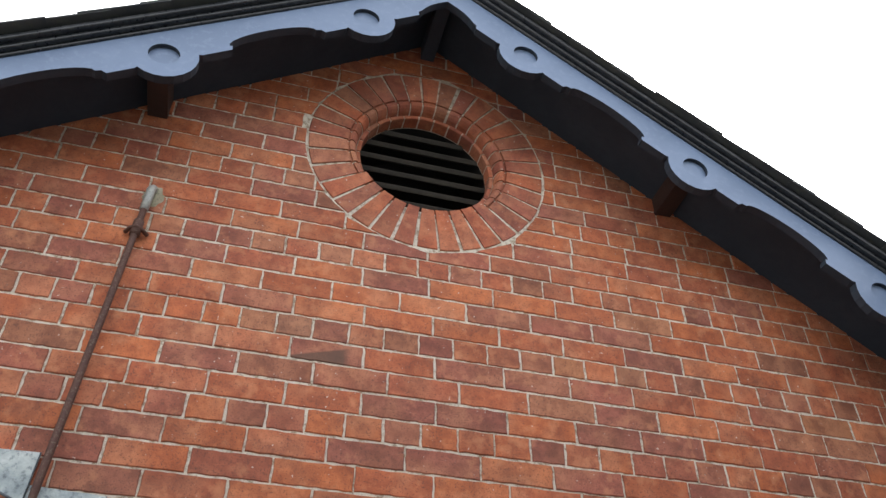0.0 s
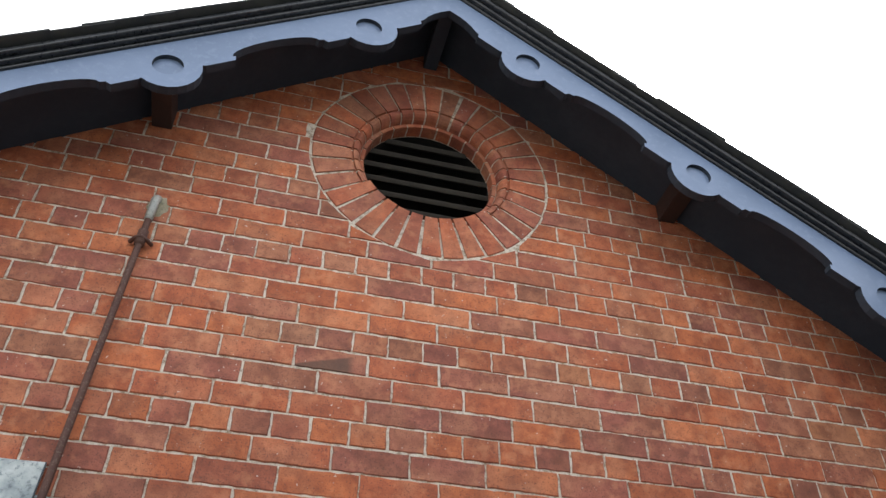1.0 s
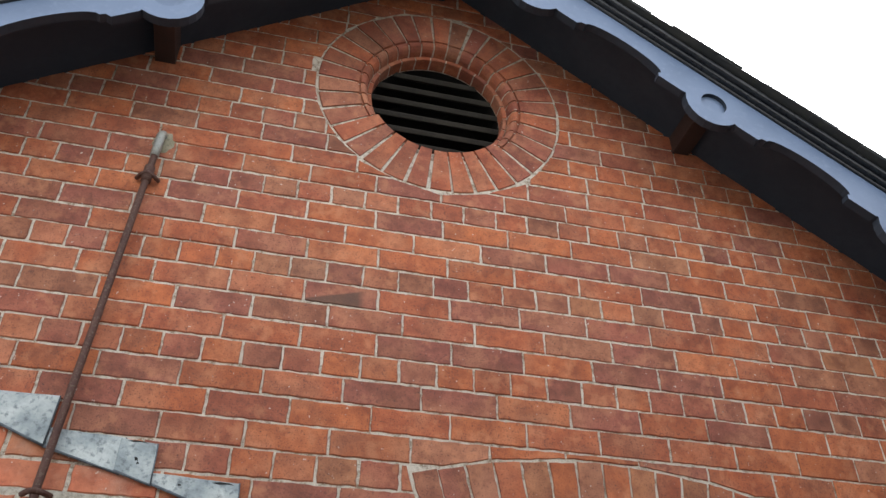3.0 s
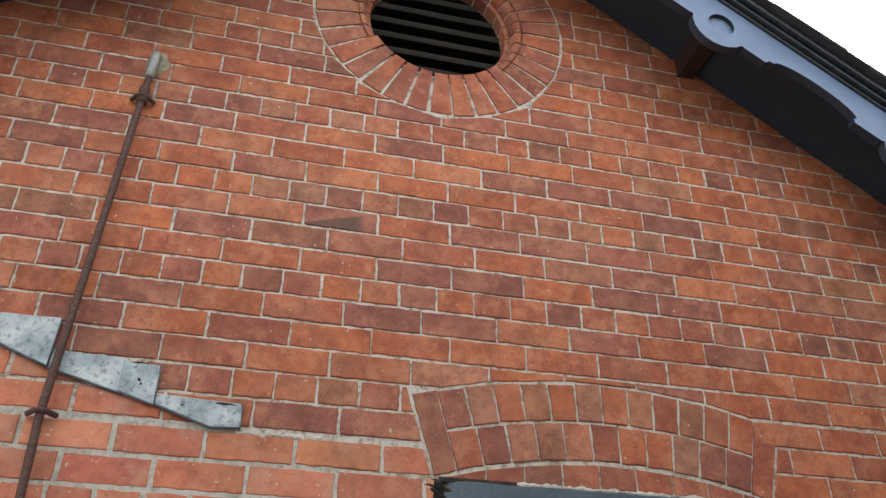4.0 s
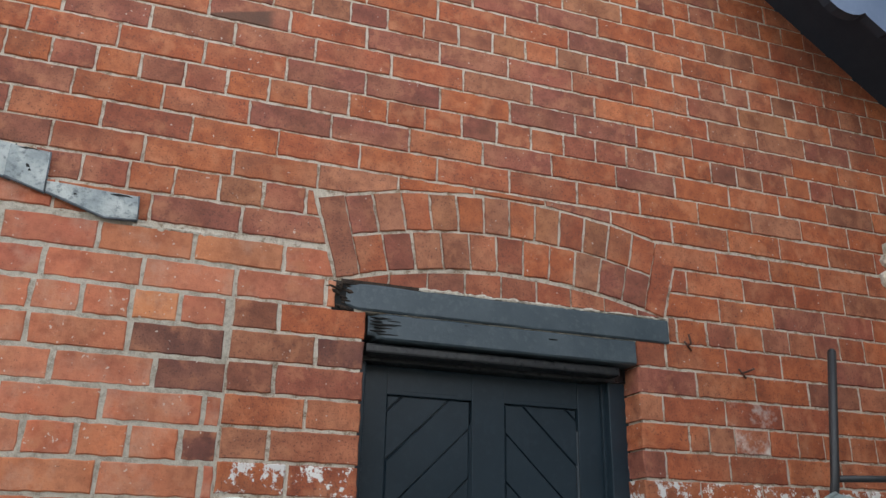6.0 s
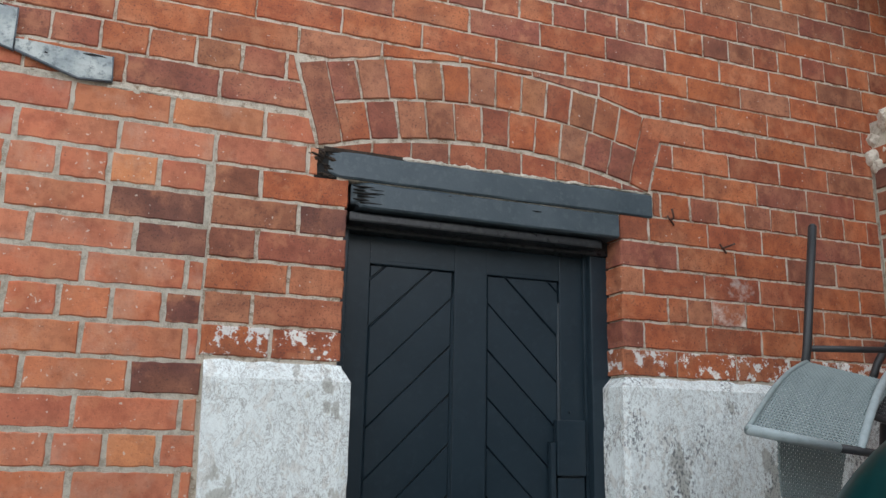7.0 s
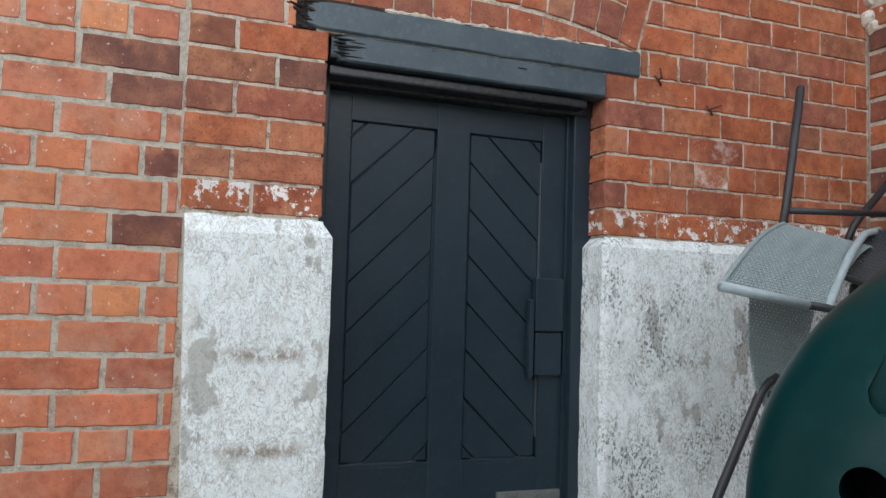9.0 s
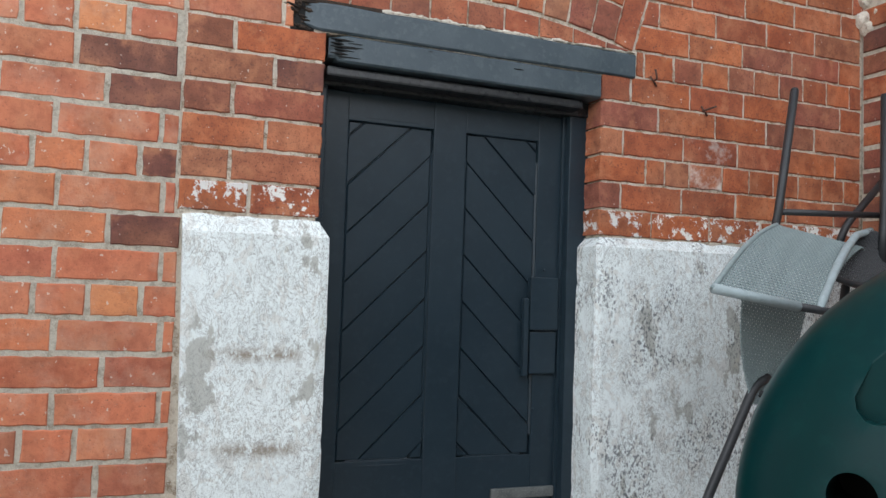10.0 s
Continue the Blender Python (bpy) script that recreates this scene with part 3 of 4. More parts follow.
# ---- doorway: lintel timbers, frame, door ----
def rough_beam(x0, x1, y0, y1, z0, z1, ragged=0.0):
    """A timber with wavy arrises and a rotted left end."""
    bm = bmesh.new()
    n = 90
    rows = []
    for k in range(n + 1):
        x = x0 + (x1 - x0) * k / n
        near = max(0.0, 1 - (x - x0) / 0.05) * ragged
        j = [0.0025 * noise.noise((x * 9, z0 * 7, q * 3.3)) for q in range(4)]
        dz = near * random.uniform(0.1, 0.45) * (z1 - z0)
        dy = near * random.uniform(0.5, 0.8) * 0.03
        rows.append([bm.verts.new(c) for c in ((x, y0 + 0.004 + dy + j[0], z0 + dz), (x, y0 + dy + j[1], z0 + dz + 0.005), (x, y0 + dy + j[2], z1 - 0.005 - dz * 0.5), (x, y0 + 0.004 + dy, z1 + j[3] - dz * 0.5), (x, y1, z1), (x, y1, z0))])
    for p, q in zip(rows, rows[1:]):
        for i in range(6):
            bm.faces.new((p[i], p[(i + 1) % 6], q[(i + 1) % 6], q[i]))
    bm.faces.new(rows[0])
    bm.faces.new(rows[-1])
    return bm


def rot_lump(x, y, z):
    """Splintered fibres and crumbs of rotten wood."""
    bm = bmesh.new()
    for i in range(26):
        made = bmesh.ops.create_icosphere(bm, subdivisions=2, radius=1.0)["verts"]
        p = Vector((x + random.uniform(-0.016, 0.026), y - random.uniform(0.0, 0.012), z + random.uniform(-0.036, 0.034)))
        long, thin = random.uniform(0.006, 0.020), random.uniform(0.0025, 0.007)
        for v in made:
            k = 1 + 1.1 * noise.noise(v.co * 2.6 + p * 40)
            v.co = p + Vector((v.co.x * long * k, v.co.y * 0.006 * k, v.co.z * thin * k - v.co.x * long * 0.3))
    return bm


def ragged_strip(x0, x1, z, half, y, seed, y1=0.012):
    """A smear of mortar along a line: its edges and face uneven."""
    bm = bmesh.new()
    n = int((x1 - x0) / 0.006)
    rows = []
    for k in range(n + 1):
        x = x0 + (x1 - x0) * k / n
        up = half * (0.7 + 1.3 * noise.noise((x * 38, seed, 0.3)) + 0.6 * noise.noise((x * 130, seed, 1.3)))
        dn = half * (0.7 + 1.2 * noise.noise((x * 33, seed, 5.3)) + 0.6 * noise.noise((x * 120, seed, 6.3)))
        f = y + 0.003 * noise.noise((x * 70, seed, 9.1))
        rows.append([bm.verts.new(c) for c in ((x, y1, z - max(dn, 0.0008)), (x, f + 0.002, z - max(dn, 0.0008) * 0.8), (x, f, z), (x, f + 0.002, z + max(up, 0.0008) * 0.8), (x, y1, z + max(up, 0.0008)))])
    for p, q in zip(rows, rows[1:]):
        for i in range(4):
            bm.faces.new((p[i], p[i + 1], q[i + 1], q[i]))
    return bm


lintel = tagged(empty("lintel", (1.45, 0, 2.03)), "slate-grey painted timber lintel, rotten at one end", "lintel")
back = Matrix.Translation((-1.45, 0, -2.03))
# the hollow and the gap are dark solids, their shade put into colour
for nm, bm, mat, lab in (("upper_beam", rough_beam(0.952, 1.966, -0.006, 0.14, 2.103, 2.176, 0.5), lintel_paint, ""),
                         ("lower_beam", rough_beam(1.027, 1.848, -0.003, 0.14, 2.028, 2.0995, 0.7), lintel_paint, ""),
                         ("rotten_end", rot_lump(0.946, 0.012, 2.134), rotten, "crumbled dark rotten wood"),
                         ("cavity", box(0.923, 0.985, 0.003, 0.12, 2.093, 2.180, 0.002), hollow_shade, "near-black block painting the hollow's shade at the rotten end"),
                         ("shadow_gap", box(0.945, 1.17, -0.001, 0.12, 2.172, 2.186, 0.001), rotten, "dark strip painting the shadow gap above the beam")):
    part(nm, bm, mat, lintel, lab).matrix_parent_inverse = back

bed = ragged_strip(1.165, 1.965, 2.1805, 0.0068, -0.0035, 4.0)
part("mortar_line", bed, lime, lintel, "crumbly pale mortar on the beam", kind="stuff").matrix_parent_inverse = back
for x, z, w, h in ((1.030, 2.086, 0.060, 0.004), (1.030, 2.076, 0.034, 0.003), (1.030, 2.067, 0.072, 0.0035), (1.042, 2.059, 0.050, 0.0025), (1.030, 2.050, 0.045, 0.004), (1.075, 2.080, 0.040, 0.0018), (1.062, 2.070, 0.055, 0.0018), (1.050, 2.042, 0.060, 0.0022), (1.56, 2.078, 0.03, 0.002), (1.30, 2.090, 0.012, 0.002)):
    part("crack", slab(bmesh.new(), [(x, z), (x + w * 0.5, z - h * 0.7), (x + w, z - h * 0.2), (x + w * 0.55, z + h * 0.6)], -0.0055, 0.004, 0.0006), hollow_shade, lintel, "dark split in the beam").matrix_parent_inverse = back

frame_d = tagged(empty("door_frame", (1.43, 0.08, 0)), "charcoal painted timber door frame set in the brick reveal", "door frame")
back = Matrix.Translation((-1.43, -0.08, 0))
for nm, bm in (("jamb", box(DOOR_R - 0.052, DOOR_R + 0.02, 0.085, 0.20, 0, 2.06, 0.004)), ("jamb", box(DOOR_L - 0.03, DOOR_L + 0.025, 0.085, 0.20, 0, 2.06, 0.004)),
               ("head", box(DOOR_L - 0.03, DOOR_R + 0.02, 0.075, 0.20, 1.985, 2.09, 0.004)), ("drip_bar", box(DOOR_L + 0.006, DOOR_R - 0.045, 0.022, 0.08, 1.995, 2.022, 0.006)),
               ("stop", box(DOOR_R - 0.062, DOOR_R - 0.05, 0.110, 0.20, 0, 1.99, 0.002))):
    part(nm, bm, timber_black if nm in ("head", "drip_bar") else door_paint, frame_d).matrix_parent_inverse = back

DX0, DX1, DY = DOOR_L + 0.0, 1.800, 0.122
door = tagged(empty("door", (DX0, DY, 0.02)), "closed charcoal ledged door with diagonal boarded panels", "door")
back = Matrix.Translation((-DX0, -DY, -0.02))


def on_door(nm, bm, mat=door_paint, lab=""):
    ob = part(nm, bm, mat, door, lab)
    ob.matrix_parent_inverse = back
    return ob


LP, RP = (1.119, 1.372), (1.474, 1.712)
PZ0, PZ1 = 0.966, 1.905
for x0, x1 in ((DX0 - 0.01, LP[0]), (LP[1], RP[0]), (RP[1], DX1)):
    on_door("stile", box(x0, x1, DY, DY + 0.045, 0.02, 1.985, 0.003))
for z0, z1 in ((PZ1, 1.985), (0.78, PZ0), (0.02, 0.2)):
    for x0, x1 in ((LP[0], LP[1]), (RP[0], RP[1])):
        on_door("rail", box(x0 - 0.001, x1 + 0.001, DY + 0.0015, DY + 0.045, z0, z1, 0.003))
for (x0, x1), lean in ((LP, 1), (RP, -1)):
    on_door("panel_back", box(x0 - 0.01, x1 + 0.01, DY + 0.0165, DY + 0.04, 0.15, PZ1 + 0.01, 0))
    for z_low, z_top in ((PZ0, PZ1), (0.2, 0.78)):
        step, tan = 0.136, 0.96
        base = (1.723 if lean > 0 else 1.596) - 14 * step
        k = 0
        while base + k * step < z_top:
            b0, b1 = base + k * step + 0.0010, base + (k + 1) * step - 0.0010
            xa, xb = (x0, x1) if lean > 0 else (x1, x0)
            rise = (x1 - x0) * tan
            poly = [(xa, b0), (xb, b0 + rise), (xb, b1 + rise), (xa, b1)]
            poly = clip(clip(poly, 0, z_low, 0, 1), 0, z_top, 0, -1)
            if area(poly) > 0.0004:
                on_door("board", slab(bmesh.new(), poly, DY + 0.009, DY + 0.03, 0.0085))
            k += 1
    # stopped chamfers of the panel's opening
    m = (x0 + x1) / 2
    w = (x1 - x0) / 2
    for z, sgn, nm in ((PZ0, 1, "sill_chamfer"), (PZ1, -1, "head_chamfer")):
        bm = bmesh.new()
        a = [bm.verts.new(c) for c in ((m - w * 0.62, DY + 0.001, z - sgn * 0.012), (m + w * 0.62, DY + 0.001, z - sgn * 0.012), (m + w * 0.80, DY + 0.013, z + sgn * 0.004), (m - w * 0.80, DY + 0.013, z + sgn * 0.004))]
        b = [bm.verts.new((v.co.x, DY + 0.02, z - sgn * 0.012)) for v in a[:2]]
        bm.faces.new(a)
        bm.faces.new((a[0], a[3], b[0]))
        bm.faces.new((a[1], b[1], a[2]))
        bm.faces.new((a[2], b[1], b[0], a[3]))
        bm.faces.new((a[0], b[0], b[1], a[1]))
        on_door(nm, bm)
    for x, sgn in ((x0, 1), (x1, -1)):
        bm = bmesh.new()
        a = [bm.verts.new(c) for c in ((x - sgn * 0.001, DY + 0.0045, PZ0 + 0.05), (x - sgn * 0.001, DY + 0.0045, PZ1 - 0.06), (x + sgn * 0.006, DY + 0.013, PZ1 - 0.075), (x + sgn * 0.006, DY + 0.013, PZ0 + 0.065))]
        b = [bm.verts.new((x - sgn * 0.001, DY + 0.02, v.co.z)) for v in a[:2]]
        bm.faces.new(a)
        bm.faces.new((a[0], a[3], b[0]))
        bm.faces.new((a[1], b[1], a[2]))
        bm.faces.new((a[2], b[1], b[0], a[3]))
        on_door("side_chamfer", bm)
on_door("lock_case", box(1.690, 1.784, DY - 0.020, DY + 0.004, 1.335, 1.492, 0.004), door_paint, "painted-over rim lock case")
on_door("lock_case", box(1.694, 1.782, DY - 0.014, DY + 0.004, 1.205, 1.330, 0.004), door_paint, "painted-over lower lock plate")
on_door("cover_strip", box(1.672, 1.688, DY - 0.016, DY + 0.004, 1.197, 1.428, 0.003))
hasp = on_door("hasp", box(1.585, 1.790, DY - 0.010, DY + 0.003, 0.842, 0.872, 0.003), zinc, "worn galvanised hasp")
for x in (1.602, 1.715, 1.772):
    bm = bmesh.new()
    bmesh.ops.create_uvsphere(bm, u_segments=10, v_segments=6, radius=0.007)
    bmesh.ops.translate(bm, verts=bm.verts, vec=(x, DY - 0.010, 0.858))
    o = part("bolt", bm, pale_metal, hasp, smooth=True)
    o.matrix_parent_inverse = back
for x, z in ((1.742, 1.515), (1.715, 1.10), (1.075, 1.22)):
    bm = bmesh.new()
    bmesh.ops.create_uvsphere(bm, u_segments=8, v_segments=5, radius=0.004)
    bmesh.ops.translate(bm, verts=bm.verts, vec=(x, DY - 0.001, z))
    on_door("nail_head", bm)


# ---- whitewashed plinths either side of the door ----
def plinth(name, x0, x1, top, splay, door_side):
    """A rendered plinth with a splayed top; its door-side end turns into the reveal. door_side: 1 where the door is past x1."""
    bm = bmesh.new()
    y0, y1 = -0.026, 0.115
    nx, nz = max(8, int((x1 - x0) / 0.022)), int(top / 0.026)
    levels = [(top - splay) * j / nz for j in range(nz + 1)] + [top - 0.55 * splay, top - 0.12 * splay, top + 0.003]
    free = nx if door_side > 0 else 0
    grid = []
    for z in levels:
        lean = max(0.0, (z - top + splay) / splay)
        row = []
        for i in range(nx + 1):
            x = x0 + (x1 - x0) * i / nx
            bulge = 0.004 * noise.noise((x * 5, z * 5, 3.1)) + 0.002 * noise.noise((x * 31, z * 31, 7.7))
            chip = 0.004 * noise.noise((z * 9, 5.5, x0)) - 0.006 * max(0.0, noise.noise((z * 34, 1.5, x0)))
            xx, yy = x, y0 + bulge * (1 - lean) + (0.0245 + 0.003 * noise.noise((x * 21, 4.0, z * 30))) * lean
            if i == 0 and door_side > 0:
                xx += 0.030 * (top - z)
            if i == free:
                xx += door_side * (chip - 0.022 * lean)
                yy += 0.005
            row.append(bm.verts.new((xx, yy, z + lean * 0.007 * noise.noise((x * 17, 2.2, 8.0)))))
        grid.append(row)
    for p, q in zip(grid, grid[1:]):
        for i in range(nx):
            bm.faces.new((p[i], p[i + 1], q[i + 1], q[i]))
    rim = [r[0] for r in grid] + grid[-1][1:] + [r[-1] for r in grid[-2::-1]]
    rear = [bm.verts.new((v.co.x, y1, v.co.z)) for v in rim]
    for a, b, c, d in zip(rim, rim[1:], rear[1:], rear):
        bm.faces.new((a, b, c, d))
    bm.faces.new(rear)
    return tagged(link_mesh(name, bm, whitewash), "flaking whitewashed render plinth beside the door", "plinth", kind="structure")


plinth("plinth_west", 0.684, 1.045, 1.603, 0.040, 1)
plinth("plinth_east", 1.832, CORNER, 1.613, 0.026, -1)

# ---- lead flashing, pipe ----
flashing = tagged(empty("lead_flashing", (0.1, 0, 2.3)), "stepped weathered grey lead flashing on the brickwork", "flashing")
back = Matrix.Translation((-0.1, 0, -2.3))


def lead_sheet(outline, y):
    bm = bmesh.new()
    slab(bm, outline, y, 0.006, 0.0015, 0.0)
    bmesh.ops.triangulate(bm, faces=[f for f in bm.faces if len(f.verts) > 4])
    bmesh.ops.subdivide_edges(bm, edges=bm.edges[:], cuts=3, use_grid_fill=True)
    for v in bm.verts:
        v.co.y += 0.004 * noise.noise((v.co.x * 22, v.co.z * 22, 1.0)) - 0.002
    return bm


for outline, y in (([(-0.62, 2.61), (-0.262, 2.605), (-0.262, 2.456), (-0.62, 2.56)], -0.008),
                   ([(-0.262, 2.525), (-0.088, 2.527), (-0.094, 2.388), (-0.262, 2.456)], -0.011),
                   ([(-0.088, 2.440), (0.100, 2.431), (0.104, 2.333), (-0.094, 2.388)], -0.008),
                   ([(0.088, 2.428), (0.182, 2.421), (0.184, 2.310), (0.088, 2.340)], -0.012),
                   ([(0.176, 2.344), (0.404, 2.336), (0.408, 2.270), (0.330, 2.266), (0.176, 2.317)], -0.009)):
    part("lead_sheet", lead_sheet(outline, y), lead, flashing).matrix_parent_inverse = back
    low = [(x, y - 0.001, z) for x, z in reversed(outline[2:])]
    part("lip", tube(low, 0.0035, 6), lead_dark, flashing, "dark folded lower edge", True).matrix_parent_inverse = back
    part("seam", tube([(outline[1][0], y - 0.001, outline[1][1]), (outline[2][0], y - 0.001, outline[2][1])], 0.0022, 6), lead_dark, flashing, "", True).matrix_parent_inverse = back

for x, z, w, h, y in ((0.106, 2.422, 0.050, 0.0035, -0.0145), (0.128, 2.374, 0.014, 0.008, -0.0145), (0.138, 2.364, 0.008, 0.005, -0.0145), (0.335, 2.331, 0.055, 0.004, -0.0125), (0.25, 2.318, 0.010, 0.003, -0.0125)):
    torn = [(x, z), (x + w * 0.3, z - h * 0.8), (x + w * 0.7, z - h * 0.3), (x + w, z - h * 0.6), (x + w * 0.8, z + h * 0.5), (x + w * 0.35, z + h * 0.9)]
    part("tear", slab(bmesh.new(), torn, y, 0.002, 0.0005), hollow_shade, flashing, "dark tear in the lead").matrix_parent_inverse = back

pipe = tagged(empty("pipe", (-0.05, -0.03, 0)), "thin rusty painted pipe clipped to the brick wall", "pipe")
back = Matrix.Translation((0.05, 0.03, 0))
path = rounded([(-0.020, 0.05, 3.500), (-0.022, -0.030, 3.492), (-0.030, -0.032, 3.30), (-0.074, -0.032, 2.26), (-0.062, -0.032, 1.9), (-0.05, -0.032, 0.05)], 0.03)
part("lower_tube", tube(path[6:], 0.0108, 12), rust, pipe, smooth=True).matrix_parent_inverse = back
part("upper_tube", tube([(-0.0205, 0.03, 3.498), (-0.022, -0.020, 3.495), (-0.0235, -0.031, 3.478), (-0.0262, -0.032, 3.385)], 0.0145, 12), pale_metal, pipe, "pale bare metal end", smooth=True).matrix_parent_inverse = back
part("coupling", tube([(-0.0285, -0.032, 3.335), (-0.0305, -0.032, 3.275)], 0.0165, 12), rust, pipe, "rusty coupling", smooth=True).matrix_parent_inverse = back
for x, z in ((-0.0305, 3.300), (-0.074, 2.262)):
    bm = tube([(x - 0.034, -0.010, z), (x - 0.016, -0.036, z), (x, -0.048, z), (x + 0.016, -0.036, z), (x + 0.034, -0.010, z)], 0.0075, 8)
    clip_ob = part("clip", bm, rust, pipe, "iron pipe clip", smooth=True)
    clip_ob.matrix_parent_inverse = back
    for sx in (-0.036, 0.036):
        bm = bmesh.new()
        bmesh.ops.create_uvsphere(bm, u_segments=8, v_segments=6, radius=0.010)
        bmesh.ops.translate(bm, verts=bm.verts, vec=(x + sx, -0.008, z))
        part("screw", bm, rust, clip_ob, smooth=True).matrix_parent_inverse = back
bm = bmesh.new()
bmesh.ops.create_icosphere(bm, subdivisions=4, radius=1.0)
for v in bm.verts:
    k = 1 + 0.25 * noise.noise(v.co * 2.2)
    v.co = Vector((-0.016 + v.co.x * 0.036 * k, 0.004 + v.co.y * 0.012, 3.480 + v.co.z * 0.050 * k))
tagged(link_mesh("cement_patch", bm, cement, True), "greenish cement patch where the pipe enters the wall", "patch")

# ---- unseen side wall, added to keep light off the right side ----
tagged(link_mesh("wall_wing", box(CORNER + 0.05, CORNER + 0.4, -4.5, -0.40, 0, 3.7, 0.0), side_blocker_grey), "plain grey unseen wall, added to darken the right side", "wall", kind="structure")

# unseen dark wall added behind the camera; holds back low sky light
tagged(link_mesh("wall_yard", box(-9, CORNER + 0.4, -5.6, -5.3, 0, 3.4, 0.0), rear_blocker_dark), "plain dark unseen wall, added behind the camera to dim low sky light", "wall", kind="structure")

# ---- broken cross wall at the corner ----
cross = tagged(link_mesh("wall_cross", box(CORNER + 0.006, CORNER + 0.30, -0.40, 0.0, 0, 2.56, 0.0), mortar_grey), "broken end of a darker brick cross wall, ragged lime mortar", "wall", kind="structure")
bm = bmesh.new()
for i in range(26):
    made = bmesh.ops.create_icosphere(bm, subdivisions=2, radius=1.0)["verts"]
    c = Vector((CORNER + 0.03 + random.uniform(-0.03, 0.05), random.uniform(-0.30, -0.005), 2.40 + random.uniform(0.0, 0.20)))
    r = random.uniform(0.018, 0.042)
    for v in made:
        v.co = c + v.co * r * (1 + 0.5 * noise.noise(v.co * 1.7 + c * 9))
tagged(link_mesh("mortar_lumps", bm, lime), "ragged white lime mortar on the broken wall", "mortar", kind="stuff")


# ---- small iron hooks and lime left on the wall ----
def hook(x, z, turn):
    bm = tube(rounded([(x, 0.02, z), (x, -0.022, z), (x + 0.030 * math.cos(turn), -0.026, z + 0.030 * math.sin(turn))], 0.008), 0.0032, 7)
    tube([(x - 0.012, -0.004, z + 0.012), (x + 0.012, -0.004, z - 0.016)], 0.003, 6, bm)
    return tagged(link_mesh("wall_hook", bm, rust, True), "small bent rusty iron hook in the brickwork", "hook", "wall hooks")


hook(2.033, 2.105, 1.9)
hook(2.225, 2.035, 0.4)
bm = ragged_strip(0.398, 0.62, 2.262, 0.0075, -0.003, 11.0)
tagged(link_mesh("lime_smear", bm, lime), "crumbly white lime along a joint", "mortar", kind="stuff")

# ---- upturned woven garden chair ----
def weave(corner, u, w, nu, nw, bend, thickness=0.0032):
    """Cords over and under one another on a sheet: corner, its two sides, cords each way, and a bend(a, b) that shifts the sheet."""
    u, w, corner = Vector(u), Vector(w), Vector(corner)
    nrm = u.cross(w).normalized()
    at = lambda a, b: corner + u * a + w * b + Vector(bend(a, b))
    along, across = bmesh.new(), bmesh.new()
    steps = 48
    for i in range(nu):
        a = (i + 0.5) / nu
        tube([at(a, k / steps) + nrm * thickness * 0.5 * (1 if (i + k) % 2 else -1) for k in range(steps + 1)], thickness, 4, along)
    for j in range(nw):
        b = (j + 0.5) / nw
        tube([at(k / steps, b) + nrm * thickness * 0.5 * (-1 if (j + k) % 2 else 1) for k in range(steps + 1)], thickness, 4, across)
    return along, across


chair = tagged(empty("garden_chair", (2.3, -0.35, 0)), "upturned grey woven garden chair with dark tubular frame", "chair")
back = Matrix.Translation((-2.3, 0.35, 0))
FL, FR = Vector((1.865, -0.49, 1.467)), Vector((2.195, -0.49, 1.421))
BL, BR = Vector((2.340, -0.22, 1.680)), Vector((2.655, -0.22, 1.684))


def crest(a, b):
    return (0, 0, 0.030 * math.sin(math.pi * min(1, b * 1.05)) - 0.03 * max(0, b - 0.88) / 0.12)


al, ac = weave(FL, FR - FL, BL - FL, 40, 50, crest, 0.0024)
seat = part("seat", al, weave_grey, chair, "grey woven cord seat", kind="stuff")
cross_cord = part("cross_cord", ac, weave_grey, seat, kind="stuff")
al, ac = weave(FL + Vector((0.13, 0.05, -0.02)), (0.27, 0.06, -0.03), (0.075, 0.10, -0.275), 32, 34, lambda a, b: (0.05 * b * (1 - a), 0.02 * math.sin(math.pi * b), 0), 0.0024)
rest_part = part("backrest", al, weave_grey, chair, "grey woven backrest hanging below the seat", kind="stuff")
cross_b = part("cross_cord", ac, weave_grey, rest_part, kind="stuff")
al, ac = weave((2.398, -0.33, 1.523), (0.291, 0.0, -0.019), (0.264, 0.10, 0.148), 34, 16, lambda a, b: (0, 0.03 * math.sin(math.pi * b), -0.02 * math.sin(math.pi * a) * (1 - b)))
rim_pts = [(2.398 + 0.291 * a, -0.33, 1.523 + -0.019 * a - 0.02 * math.sin(math.pi * a)) for a in (k / 12 for k in range(13))]
# cords take the dark frame colour, which paints in the underside's shade
side_p = part("arm_panel", al, tube_grey, chair, "curved woven side seen from beneath, its shade put into the colour", kind="stuff")
cross_s = part("cross_cord", ac, tube_grey, side_p, kind="stuff")
pieces = [seat, cross_cord, rest_part, cross_b, side_p, cross_s]
edge = lambda a: [FL.lerp(FR, a).lerp(BL.lerp(BR, a), b) + Vector(crest(a, b)) for b in (k / 16 for k in range(17))]
